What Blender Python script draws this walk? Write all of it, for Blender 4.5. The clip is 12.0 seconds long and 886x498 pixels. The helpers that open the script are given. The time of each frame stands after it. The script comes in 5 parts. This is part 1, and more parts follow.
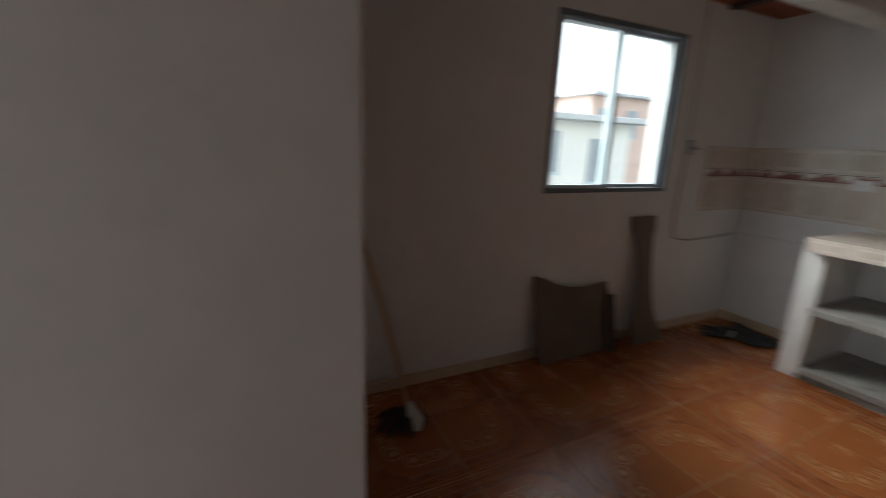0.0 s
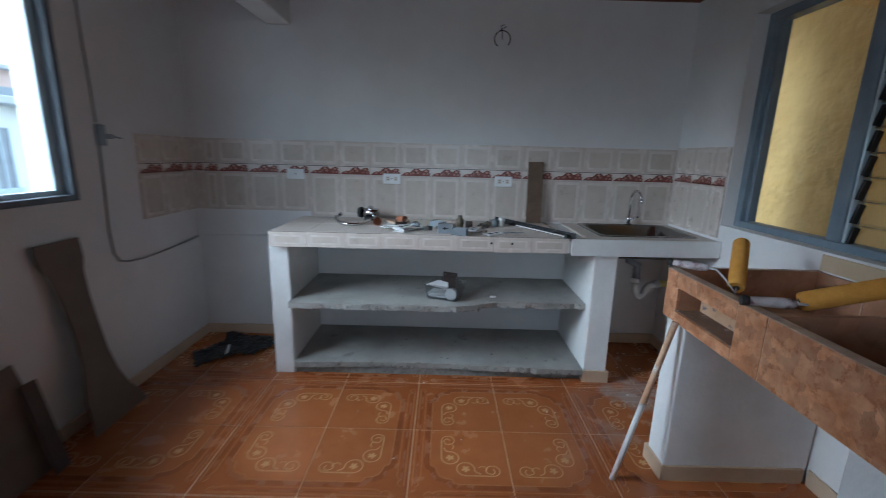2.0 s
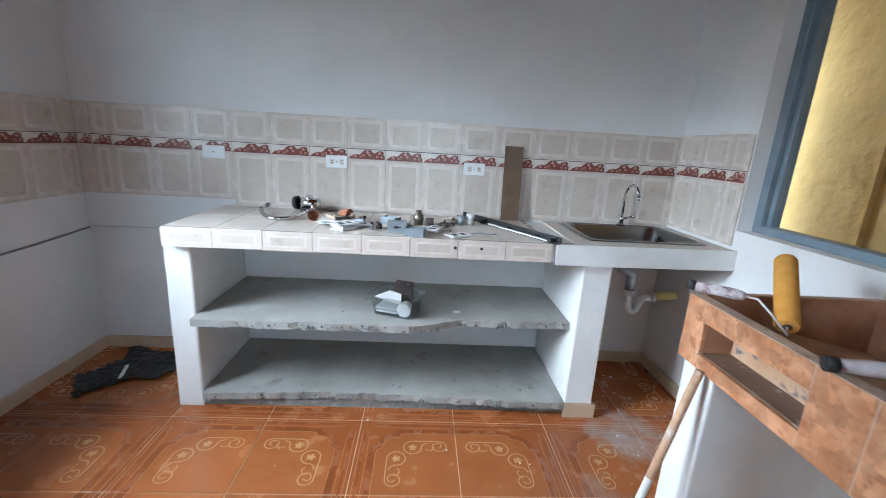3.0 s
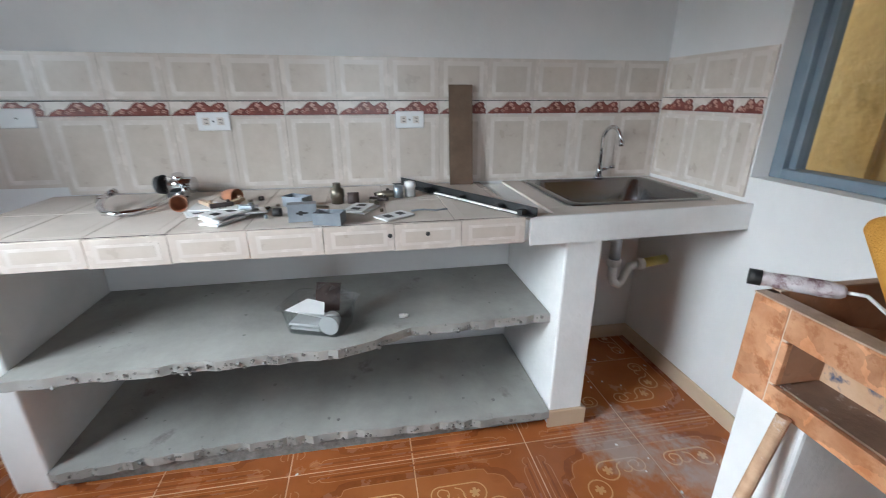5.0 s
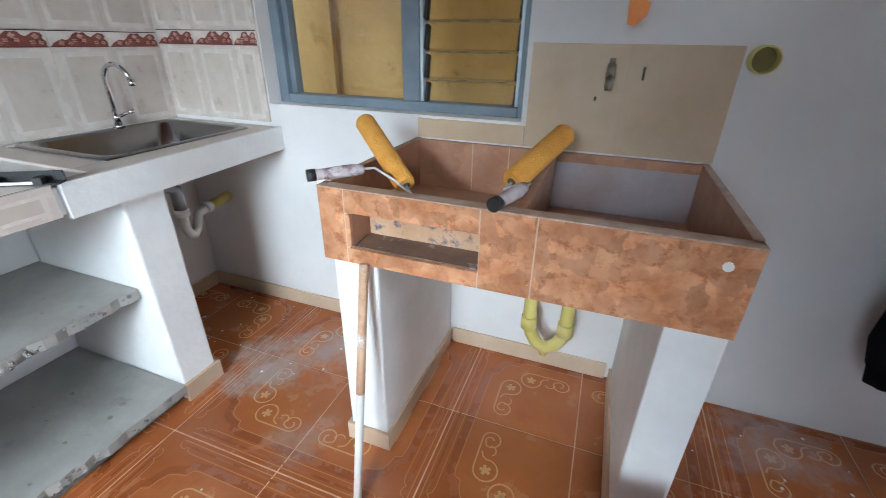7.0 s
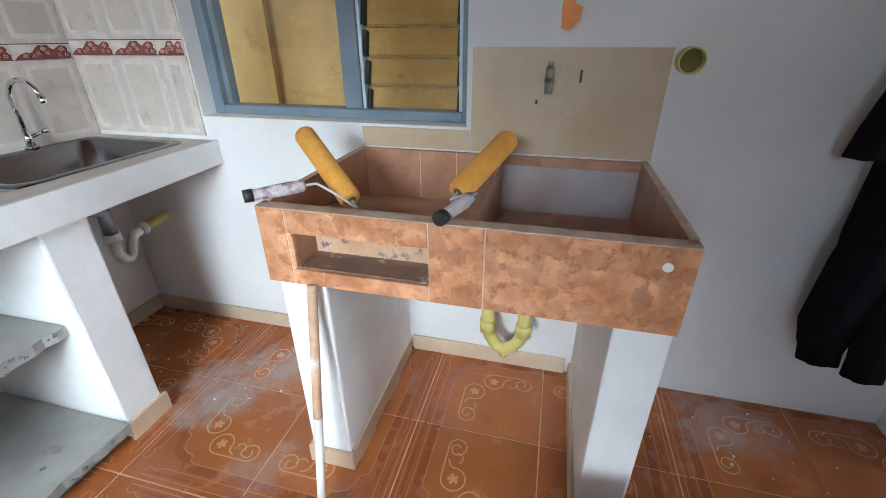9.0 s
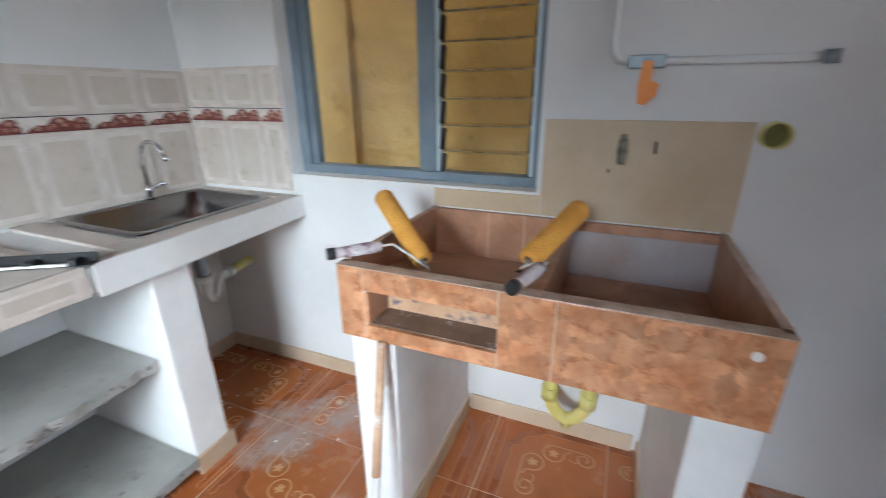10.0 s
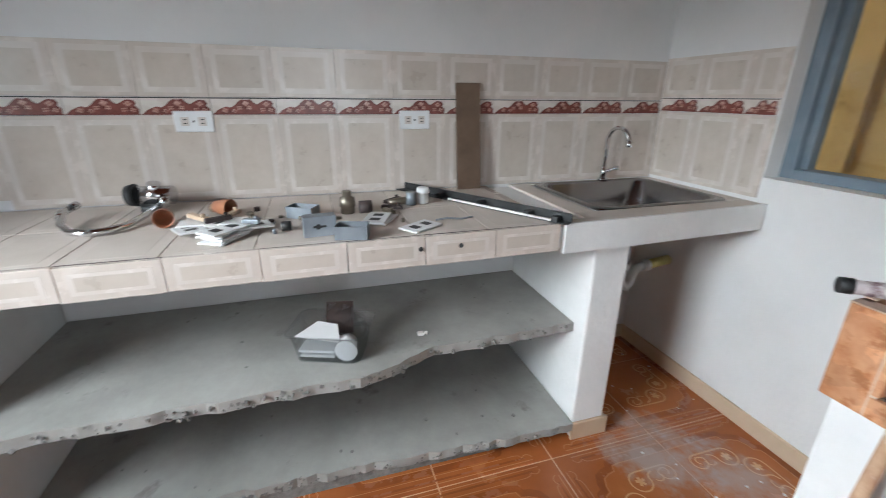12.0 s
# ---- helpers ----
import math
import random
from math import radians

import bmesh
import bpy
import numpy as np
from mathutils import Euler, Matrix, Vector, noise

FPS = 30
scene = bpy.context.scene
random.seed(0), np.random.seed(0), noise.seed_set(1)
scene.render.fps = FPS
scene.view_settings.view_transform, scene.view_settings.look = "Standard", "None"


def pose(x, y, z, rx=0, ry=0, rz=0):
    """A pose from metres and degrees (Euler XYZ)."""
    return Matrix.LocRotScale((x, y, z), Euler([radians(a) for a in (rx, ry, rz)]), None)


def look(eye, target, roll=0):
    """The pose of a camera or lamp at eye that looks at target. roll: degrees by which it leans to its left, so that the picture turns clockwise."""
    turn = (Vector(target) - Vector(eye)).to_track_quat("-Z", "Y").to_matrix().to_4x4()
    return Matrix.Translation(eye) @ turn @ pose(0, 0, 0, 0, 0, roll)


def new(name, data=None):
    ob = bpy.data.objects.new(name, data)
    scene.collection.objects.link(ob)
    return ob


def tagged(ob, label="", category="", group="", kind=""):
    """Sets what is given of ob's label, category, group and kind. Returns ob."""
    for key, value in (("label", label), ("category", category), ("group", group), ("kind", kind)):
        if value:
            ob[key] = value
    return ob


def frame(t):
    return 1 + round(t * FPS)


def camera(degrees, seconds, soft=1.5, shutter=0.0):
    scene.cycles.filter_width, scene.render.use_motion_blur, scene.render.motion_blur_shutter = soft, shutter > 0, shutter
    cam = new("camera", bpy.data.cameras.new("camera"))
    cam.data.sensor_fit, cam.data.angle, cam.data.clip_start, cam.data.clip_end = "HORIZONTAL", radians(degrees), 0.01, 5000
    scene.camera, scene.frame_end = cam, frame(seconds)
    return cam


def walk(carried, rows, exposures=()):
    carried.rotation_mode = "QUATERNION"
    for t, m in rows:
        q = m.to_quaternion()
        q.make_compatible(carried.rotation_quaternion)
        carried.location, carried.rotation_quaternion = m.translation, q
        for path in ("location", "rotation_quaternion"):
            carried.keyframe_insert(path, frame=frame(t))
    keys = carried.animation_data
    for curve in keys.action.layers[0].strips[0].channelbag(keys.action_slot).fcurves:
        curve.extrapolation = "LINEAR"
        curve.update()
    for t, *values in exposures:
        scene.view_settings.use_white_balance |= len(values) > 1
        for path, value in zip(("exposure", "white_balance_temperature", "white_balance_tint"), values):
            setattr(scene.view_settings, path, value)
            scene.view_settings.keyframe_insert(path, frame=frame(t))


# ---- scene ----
cam = camera(93.0, 12.0, 0.8, 0.5)
EXPOSURES = [(0.0, 1.2, 6350, 4), (0.3, 2.1, 6150, 3), (0.5, 2.5, 5800, 3), (0.9, 2.35, 5550, 2), (1.5, 1.45, 5300, 2), (2.1, 1.5, 5050, 1), (2.5, 2.5, 5150, 1), (3.0, 2.65, 5200, 1), (5.0, 2.4, 5600, 3), (6.0, 2.55, 5400, 2), (9.5, 2.8, 5450, 2), (11.0, 2.45, 5550, 3), (12.0, 2.35, 5750, 4)]
SKY, SUN, WEST = 0.15, 5.0, 5.0
PATH = [
    (0, (0.787, 0.039, 1.329), (1.637, 1.783, 0.844), 2.2),
    (0.3, (0.838, 0.160, 1.386), (2.195, 1.545, 0.874), 2.2),
    (0.5, (0.833, 0.193, 1.368), (2.435, 1.293, 0.897), 0.7),
    (0.7, (0.905, 0.165, 1.381), (2.634, 1.063, 0.926), -0.8),
    (1, (1.029, 0.191, 1.353), (2.886, 0.797, 0.923), -2.0),
    (1.5, (1.253, 0.21, 1.345), (3.172, 0.565, 0.906), -0.6),
    (2, (1.472, 0.31, 1.318), (3.424, 0.307, 0.881), 1.5),
    (2.5, (1.719, 0.279, 1.296), (3.668, 0.153, 0.868), 2.6),
    (3, (1.989, 0.196, 1.283), (3.926, 0.082, 0.795), 3.4),
    (5, (2.536, 0.097, 1.241), (4.386, -0.237, 0.56), -0.0),
    (5.5, (2.596, 0.171, 1.236), (4.178, -0.821, 0.517), 1.7),
    (6, (2.585, 0.199, 1.225), (3.608, -1.341, 0.461), 0.4),
    (6.5, (2.543, 0.2, 1.233), (3.317, -1.473, 0.455), 1.5),
    (7, (2.511, 0.199, 1.212), (3.132, -1.483, 0.325), 0.9),
    (9, (2.494, 0.158, 1.239), (2.94, -1.572, 0.341), -0.3),
    (9.5, (2.489, 0.16, 1.27), (2.943, -1.628, 0.496), -0.1),
    (10, (2.527, 0.175, 1.289), (3.246, -1.558, 0.597), -0.4),
    (10.5, (2.608, 0.218, 1.281), (3.772, -1.274, 0.631), -0.7),
    (11, (2.673, 0.289, 1.278), (4.23, -0.811, 0.674), -0.0),
    (11.5, (2.696, 0.32, 1.252), (4.393, -0.526, 0.616), 0.6),
    (12, (2.708, 0.299, 1.236), (4.505, -0.257, 0.555), 0.5),
]
walk(cam, [(t, look(eye, target, roll)) for t, eye, target, roll in PATH], EXPOSURES)

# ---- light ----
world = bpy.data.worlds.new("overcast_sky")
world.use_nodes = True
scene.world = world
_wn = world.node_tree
_sky = _wn.nodes.new("ShaderNodeTexSky")
_sky.sky_type = "NISHITA"
_sky.sun_disc = False
_sky.sun_elevation, _sky.sun_rotation = radians(36), radians(-19)
_sky.dust_density, _sky.air_density = 1.5, 1.0
_bg = _wn.nodes["Background"]
# Greys the sky and multiplies its brightness by 1.6, on top of SKY.
_sky_gain = _wn.nodes.new("ShaderNodeHueSaturation")
_sky_gain.inputs["Saturation"].default_value, _sky_gain.inputs["Value"].default_value = 0.25, 1.6
_wn.links.new(_sky.outputs[0], _sky_gain.inputs["Color"])
_wn.links.new(_sky_gain.outputs[0], _bg.inputs[0])
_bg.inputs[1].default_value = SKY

_sun = bpy.data.lights.new("sun", "SUN")
_sun.energy, _sun.angle, _sun.color = SUN, radians(60), (1.0, 0.985, 0.965)
new("sun", _sun).matrix_world = look((0, 0, 0), (0.27, -0.76, -0.59))

_al = bpy.data.lights.new("west_window_light", "AREA")
_al.shape, _al.size, _al.size_y, _al.energy, _al.color = "RECTANGLE", 0.95, 0.95, WEST, (0.93, 0.97, 1.0)
new("west_window_light", _al).matrix_world = look((-2.46, 0.1, 1.5), (0, 0.1, 1.45))


# ---- materials ----
def paint(name, a, b, rough=0.6, scale=6.0, bump=0.15, fine=90.0, metal=0.0, stain=None, stain_at=0.62, stain_scale=2.5, vary=0.0, gloss_vary=0.1, deep=0.004):
    """Two-scale noise between colours a and b, fine relief, optional stains of a third colour."""
    m = bpy.data.materials.new(name)
    m.use_nodes = True
    t = m.node_tree
    n, link = t.nodes, t.links.new
    p = n["Principled BSDF"]
    p.inputs["Metallic"].default_value = metal
    co = n.new("ShaderNodeTexCoord")
    src = co.outputs["Object"]
    info = n.new("ShaderNodeObjectInfo")
    if vary:
        off = n.new("ShaderNodeVectorMath")
        off.operation = "MULTIPLY_ADD"
        cmb = n.new("ShaderNodeCombineXYZ")
        for k in range(3):
            link(info.outputs["Random"], cmb.inputs[k])
        link(cmb.outputs[0], off.inputs[0])
        off.inputs[1].default_value = (17.0, 31.0, 23.0)
        link(src, off.inputs[2])
        src = off.outputs[0]
    big = n.new("ShaderNodeTexNoise")
    big.inputs["Scale"].default_value, big.inputs["Detail"].default_value, big.inputs["Roughness"].default_value = scale, 6, 0.6
    link(src, big.inputs["Vector"])
    ramp = n.new("ShaderNodeValToRGB")
    ramp.color_ramp.elements[0].position, ramp.color_ramp.elements[1].position = 0.32, 0.68
    ramp.color_ramp.elements[0].color, ramp.color_ramp.elements[1].color = (*a, 1), (*b, 1)
    link(big.outputs["Fac"], ramp.inputs[0])
    colour = ramp.outputs[0]
    if stain:
        st = n.new("ShaderNodeTexNoise")
        st.inputs["Scale"].default_value, st.inputs["Detail"].default_value, st.inputs["Roughness"].default_value = stain_scale, 9, 0.68
        link(src, st.inputs["Vector"])
        sr = n.new("ShaderNodeValToRGB")
        sr.color_ramp.elements[0].position, sr.color_ramp.elements[1].position = stain_at, stain_at + 0.1
        link(st.outputs["Fac"], sr.inputs[0])
        mx = n.new("ShaderNodeMixRGB")
        mx.inputs[2].default_value = (*stain, 1)
        link(sr.outputs[0], mx.inputs[0])
        link(colour, mx.inputs[1])
        colour = mx.outputs[0]
    if vary:
        hs = n.new("ShaderNodeHueSaturation")
        mr = n.new("ShaderNodeMapRange")
        mr.inputs[3].default_value, mr.inputs[4].default_value = 1 - vary, 1 + vary
        link(info.outputs["Random"], mr.inputs[0])
        link(mr.outputs[0], hs.inputs["Value"])
        link(colour, hs.inputs["Color"])
        colour = hs.outputs[0]
    link(colour, p.inputs["Base Color"])
    rr = n.new("ShaderNodeMapRange")
    rr.inputs[3].default_value, rr.inputs[4].default_value = max(0.03, rough - gloss_vary), min(1, rough + gloss_vary)
    link(big.outputs["Fac"], rr.inputs[0])
    link(rr.outputs[0], p.inputs["Roughness"])
    fn = n.new("ShaderNodeTexNoise")
    fn.inputs["Scale"].default_value, fn.inputs["Detail"].default_value = fine, 4
    link(src, fn.inputs["Vector"])
    bp = n.new("ShaderNodeBump")
    bp.inputs["Strength"].default_value, bp.inputs["Distance"].default_value = bump, deep
    link(fn.outputs["Fac"], bp.inputs["Height"])
    link(bp.outputs[0], p.inputs["Normal"])
    return m


def pane_glass(name, tint, rough=0.02, shine=0.04):
    m = bpy.data.materials.new(name)
    m.use_nodes = True
    n, link = m.node_tree.nodes, m.node_tree.links.new
    out = n["Material Output"]
    tr, gl, mx = (n.new("ShaderNode" + k) for k in ("BsdfTransparent", "BsdfGlossy", "MixShader"))
    mx.inputs[0].default_value = shine
    tr.inputs[0].default_value = (*tint, 1)
    gl.inputs["Roughness"].default_value = rough
    link(tr.outputs[0], mx.inputs[1]), link(gl.outputs[0], mx.inputs[2])
    link(mx.outputs[0], out.inputs[0])
    return m


M_WALL = paint("white_wall_paint", (0.66, 0.65, 0.64), (0.76, 0.75, 0.74), 0.75, 1.6, 0.25, 60, stain=(0.62, 0.60, 0.57), stain_at=0.64, stain_scale=1.2)
M_WHITE = paint("white_plaster", (0.72, 0.72, 0.71), (0.82, 0.82, 0.81), 0.7, 5, 0.4, 45, stain=(0.58, 0.56, 0.53), stain_at=0.66)
M_FLOOR = paint("terracotta_glaze", (0.30, 0.088, 0.024), (0.38, 0.120, 0.034), 0.25, 7, 0.12, 70, stain=(0.27, 0.078, 0.023), stain_at=0.58, stain_scale=5, vary=0.10)
M_MOTIF = paint("pale_orange_print", (0.54, 0.27, 0.10), (0.64, 0.36, 0.155), 0.34, 9, 0.1, 80, stain=(0.48, 0.19, 0.055), stain_at=0.63, stain_scale=5, vary=0.1)
M_FLOOR_PALE = paint("pale_terracotta_glaze", (0.35, 0.112, 0.032), (0.43, 0.148, 0.044), 0.25, 7, 0.12, 70, stain=(0.31, 0.096, 0.028), stain_at=0.58, stain_scale=5, vary=0.10)
M_FLOOR_DARK = paint("brown_terracotta_glaze", (0.22, 0.060, 0.018), (0.31, 0.092, 0.027), 0.27, 9, 0.12, 70, stain=(0.36, 0.10, 0.028), stain_at=0.56, stain_scale=7, vary=0.10)
M_LINE = paint("faint_orange_print", (0.40, 0.150, 0.048), (0.49, 0.205, 0.07), 0.3, 9, 0.1, 80, vary=0.1)
M_GROUT = paint("floor_grout", (0.56, 0.30, 0.16), (0.72, 0.48, 0.32), 0.7, 9, 0.3, 120, stain=(0.36, 0.14, 0.06), stain_at=0.6)
M_TILE = paint("cream_tile", (0.58, 0.51, 0.45), (0.65, 0.575, 0.515), 0.26, 14, 0.05, 50, vary=0.03)
M_TILE_IN = paint("beige_tile_panel", (0.51, 0.44, 0.375), (0.57, 0.50, 0.435), 0.30, 18, 0.06, 60, vary=0.05)
M_TILE_LINE = paint("pale_tile_line", (0.645, 0.58, 0.525), (0.69, 0.63, 0.58), 0.26, 14, 0.05, 60)
M_RED = paint("maroon_print", (0.11, 0.025, 0.02), (0.25, 0.07, 0.05), 0.3, 60, 0.05, 60)
M_PINK = paint("rose_print", (0.34, 0.14, 0.10), (0.62, 0.40, 0.33), 0.3, 90, 0.05, 60)
M_SKIRT = paint("beige_skirting", (0.50, 0.37, 0.25), (0.60, 0.47, 0.34), 0.4, 4, 0.1, 60, stain=(0.70, 0.66, 0.6), stain_at=0.66, stain_scale=6)
M_CEMENT = paint("raw_cement", (0.275, 0.27, 0.25), (0.39, 0.385, 0.36), 0.85, 4, 0.3, 55, stain=(0.19, 0.18, 0.165), stain_at=0.6, stain_scale=5)
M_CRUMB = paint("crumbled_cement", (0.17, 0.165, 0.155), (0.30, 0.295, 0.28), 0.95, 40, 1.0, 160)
M_TOP = paint("counter_tile_top", (0.56, 0.495, 0.435), (0.65, 0.58, 0.52), 0.45, 6, 0.1, 60, stain=(0.42, 0.36, 0.31), stain_at=0.62, stain_scale=5, vary=0.04)
M_TOP_IN = paint("counter_tile_panel", (0.53, 0.465, 0.405), (0.63, 0.56, 0.50), 0.47, 6, 0.1, 60, stain=(0.42, 0.36, 0.31), stain_at=0.62, stain_scale=5, vary=0.04)
M_STEEL = paint("stainless_steel", (0.27, 0.27, 0.275), (0.34, 0.34, 0.345), 0.24, 2, 0.03, 300, metal=1.0, gloss_vary=0.03)
M_CHROME = paint("chrome", (0.62, 0.62, 0.64), (0.72, 0.72, 0.73), 0.12, 9, 0.0, 90, metal=1.0, gloss_vary=0.05)
M_CEIL = paint("red_ceiling_board", (0.20, 0.055, 0.022), (0.30, 0.09, 0.035), 0.7, 5, 0.3, 50, stain=(0.12, 0.04, 0.02), stain_at=0.6)
M_JOIST = paint("dark_joist", (0.04, 0.03, 0.03), (0.09, 0.06, 0.05), 0.7, 8, 0.3, 60)
M_BLUE = paint("grey_blue_metal", (0.15, 0.19, 0.235), (0.21, 0.255, 0.30), 0.5, 7, 0.15, 60, stain=(0.30, 0.33, 0.36), stain_at=0.68, stain_scale=9)
M_ALU = paint("aluminium", (0.50, 0.60, 0.66), (0.62, 0.72, 0.77), 0.4, 9, 0.05, 90, metal=0.15)
M_DARKFR = paint("dark_window_frame", (0.10, 0.11, 0.13), (0.16, 0.18, 0.20), 0.45, 9, 0.1, 90)
M_YELLOW = paint("yellow_stucco", (0.54, 0.375, 0.135), (0.66, 0.47, 0.19), 0.9, 4, 1.0, 9, deep=0.035, stain=(0.36, 0.25, 0.085), stain_at=0.62, stain_scale=7)
M_TUB = paint("marbled_terracotta_tile", (0.46, 0.19, 0.08), (0.66, 0.36, 0.20), 0.36, 18, 0.35, 45, stain=(0.44, 0.175, 0.07), stain_at=0.52, stain_scale=27)
M_TUB_IN = paint("tub_lining_tile", (0.38, 0.18, 0.095), (0.50, 0.28, 0.17), 0.38, 10, 0.1, 60, stain=(0.46, 0.40, 0.37), stain_at=0.63, stain_scale=4)
M_TUB_GREY = paint("limescaled_tile", (0.36, 0.28, 0.25), (0.45, 0.43, 0.46), 0.4, 5, 0.1, 60, stain=(0.34, 0.18, 0.11), stain_at=0.6, stain_scale=4)
M_TUB_JOINT = paint("tub_joint", (0.62, 0.47, 0.34), (0.72, 0.58, 0.45), 0.8, 20, 0.2, 90)
M_SPLASH = paint("sandy_splash_tile", (0.50, 0.37, 0.23), (0.60, 0.47, 0.32), 0.42, 5, 0.06, 50, stain=(0.56, 0.45, 0.33), stain_at=0.6)
M_SPONGE = paint("orange_roller_fleece", (0.72, 0.33, 0.045), (0.84, 0.43, 0.08), 0.95, 25, 1.0, 240, stain=(0.40, 0.15, 0.02), stain_at=0.66, stain_scale=30)
M_GRIP = paint("paint_smeared_grip", (0.50, 0.42, 0.42), (0.72, 0.66, 0.66), 0.6, 30, 0.4, 120, stain=(0.20, 0.10, 0.11), stain_at=0.5, stain_scale=22)
M_BLACK = paint("black_plastic", (0.012, 0.012, 0.013), (0.03, 0.03, 0.03), 0.5, 20, 0.2, 90)
M_CLOTH = paint("black_fleece", (0.004, 0.004, 0.005), (0.009, 0.009, 0.011), 0.95, 14, 0.6, 220)
M_CLOTH.node_tree.nodes["Principled BSDF"].inputs["Specular IOR Level"].default_value = 0.08
M_PVC_Y = paint("yellow_pvc", (0.58, 0.50, 0.13), (0.68, 0.60, 0.22), 0.4, 8, 0.1, 60, stain=(0.45, 0.36, 0.12), stain_at=0.64)
M_PVC_W = paint("white_pvc", (0.62, 0.61, 0.57), (0.74, 0.73, 0.70), 0.42, 9, 0.1, 60)
M_GREY = paint("grey_metal_box", (0.24, 0.27, 0.30), (0.35, 0.38, 0.41), 0.42, 12, 0.1, 90, metal=0.5)
M_ORANGE = paint("orange_plastic", (0.72, 0.22, 0.03), (0.82, 0.30, 0.06), 0.5, 14, 0.1, 90)
M_PLATE = paint("white_plastic", (0.74, 0.74, 0.74), (0.82, 0.82, 0.82), 0.35, 9, 0.03, 90)
M_WOOD = paint("brown_board", (0.10, 0.062, 0.038), (0.17, 0.11, 0.072), 0.65, 9, 0.3, 60)
M_SCRAP = paint("brown_hardboard", (0.12, 0.086, 0.066), (0.18, 0.132, 0.10), 0.7, 4, 0.2, 90)
M_COPPER = paint("copper_plastic", (0.26, 0.10, 0.05), (0.44, 0.19, 0.10), 0.35, 14, 0.1, 90)
M_BRASS = paint("dull_brass", (0.20, 0.175, 0.135), (0.34, 0.30, 0.24), 0.4, 14, 0.1, 90, metal=0.9)
M_ROD = paint("peeled_wood", (0.50, 0.30, 0.18), (0.66, 0.44, 0.28), 0.7, 30, 0.4, 120, stain=(0.78, 0.74, 0.70), stain_at=0.58, stain_scale=14)
M_RODW = paint("white_painted_wood", (0.68, 0.64, 0.61), (0.78, 0.75, 0.72), 0.6, 18, 0.2, 90)
M_HOUSE = paint("pale_facade", (0.80, 0.82, 0.79), (0.88, 0.89, 0.86), 0.8, 0.6, 0.2, 12)
M_HOUSE_G = paint("green_facade", (0.55, 0.66, 0.48), (0.64, 0.74, 0.56), 0.8, 0.6, 0.2, 12)
M_HOUSE_R = paint("brick_facade", (0.68, 0.50, 0.43), (0.78, 0.62, 0.54), 0.85, 1.2, 0.3, 12)
M_ROOF = paint("fibre_roof", (0.50, 0.54, 0.57), (0.62, 0.65, 0.68), 0.8, 2, 0.3, 20)
M_SHUTTER = paint("dark_window_leaf", (0.26, 0.29, 0.33), (0.36, 0.39, 0.43), 0.4, 2, 0.1, 20)
M_STREET = paint("street_ground", (0.10, 0.10, 0.095), (0.16, 0.155, 0.15), 0.9, 0.6, 0.4, 30)
M_GLASS = pane_glass("clear_glass", (0.96, 0.97, 0.97))
M_SLAT = pane_glass("louvre_glass", (0.96, 0.95, 0.90), 0.10, 0.07)
M_SLATEDGE = paint("ground_glass_edge", (0.10, 0.075, 0.04), (0.42, 0.33, 0.18), 0.4, 30, 0.1, 90)
M_CLEAR = pane_glass("clear_plastic", (0.93, 0.94, 0.945), 0.12, 0.16)


def flaked(m, scale, least, most):
    """Irregular marbled flakes: cells of uneven lightness with bent edges."""
    n, link = m.node_tree.nodes, m.node_tree.links.new
    p = n["Principled BSDF"]
    old = p.inputs["Base Color"].links[0].from_socket
    co, nz, ad, vo = (n.new("ShaderNode" + k) for k in ("TexCoord", "TexNoise", "MixRGB", "TexVoronoi"))
    nz.inputs["Scale"].default_value, nz.inputs["Detail"].default_value = scale * 0.8, 5
    link(co.outputs["Object"], nz.inputs["Vector"])
    ad.blend_type = "ADD"
    ad.inputs[0].default_value = 0.06
    link(co.outputs["Object"], ad.inputs[1]), link(nz.outputs["Color"], ad.inputs[2])
    vo.inputs["Scale"].default_value = scale
    link(ad.outputs[0], vo.inputs["Vector"])
    mr, hs = n.new("ShaderNodeMapRange"), n.new("ShaderNodeHueSaturation")
    mr.inputs[3].default_value, mr.inputs[4].default_value = least, most
    link(vo.outputs["Color"], mr.inputs[0])
    link(mr.outputs[0], hs.inputs["Value"])
    link(old, hs.inputs["Color"])
    link(hs.outputs[0], p.inputs["Base Color"])


flaked(M_TUB, 26, 0.72, 1.22)
flaked(M_TUB_IN, 20, 0.82, 1.12)


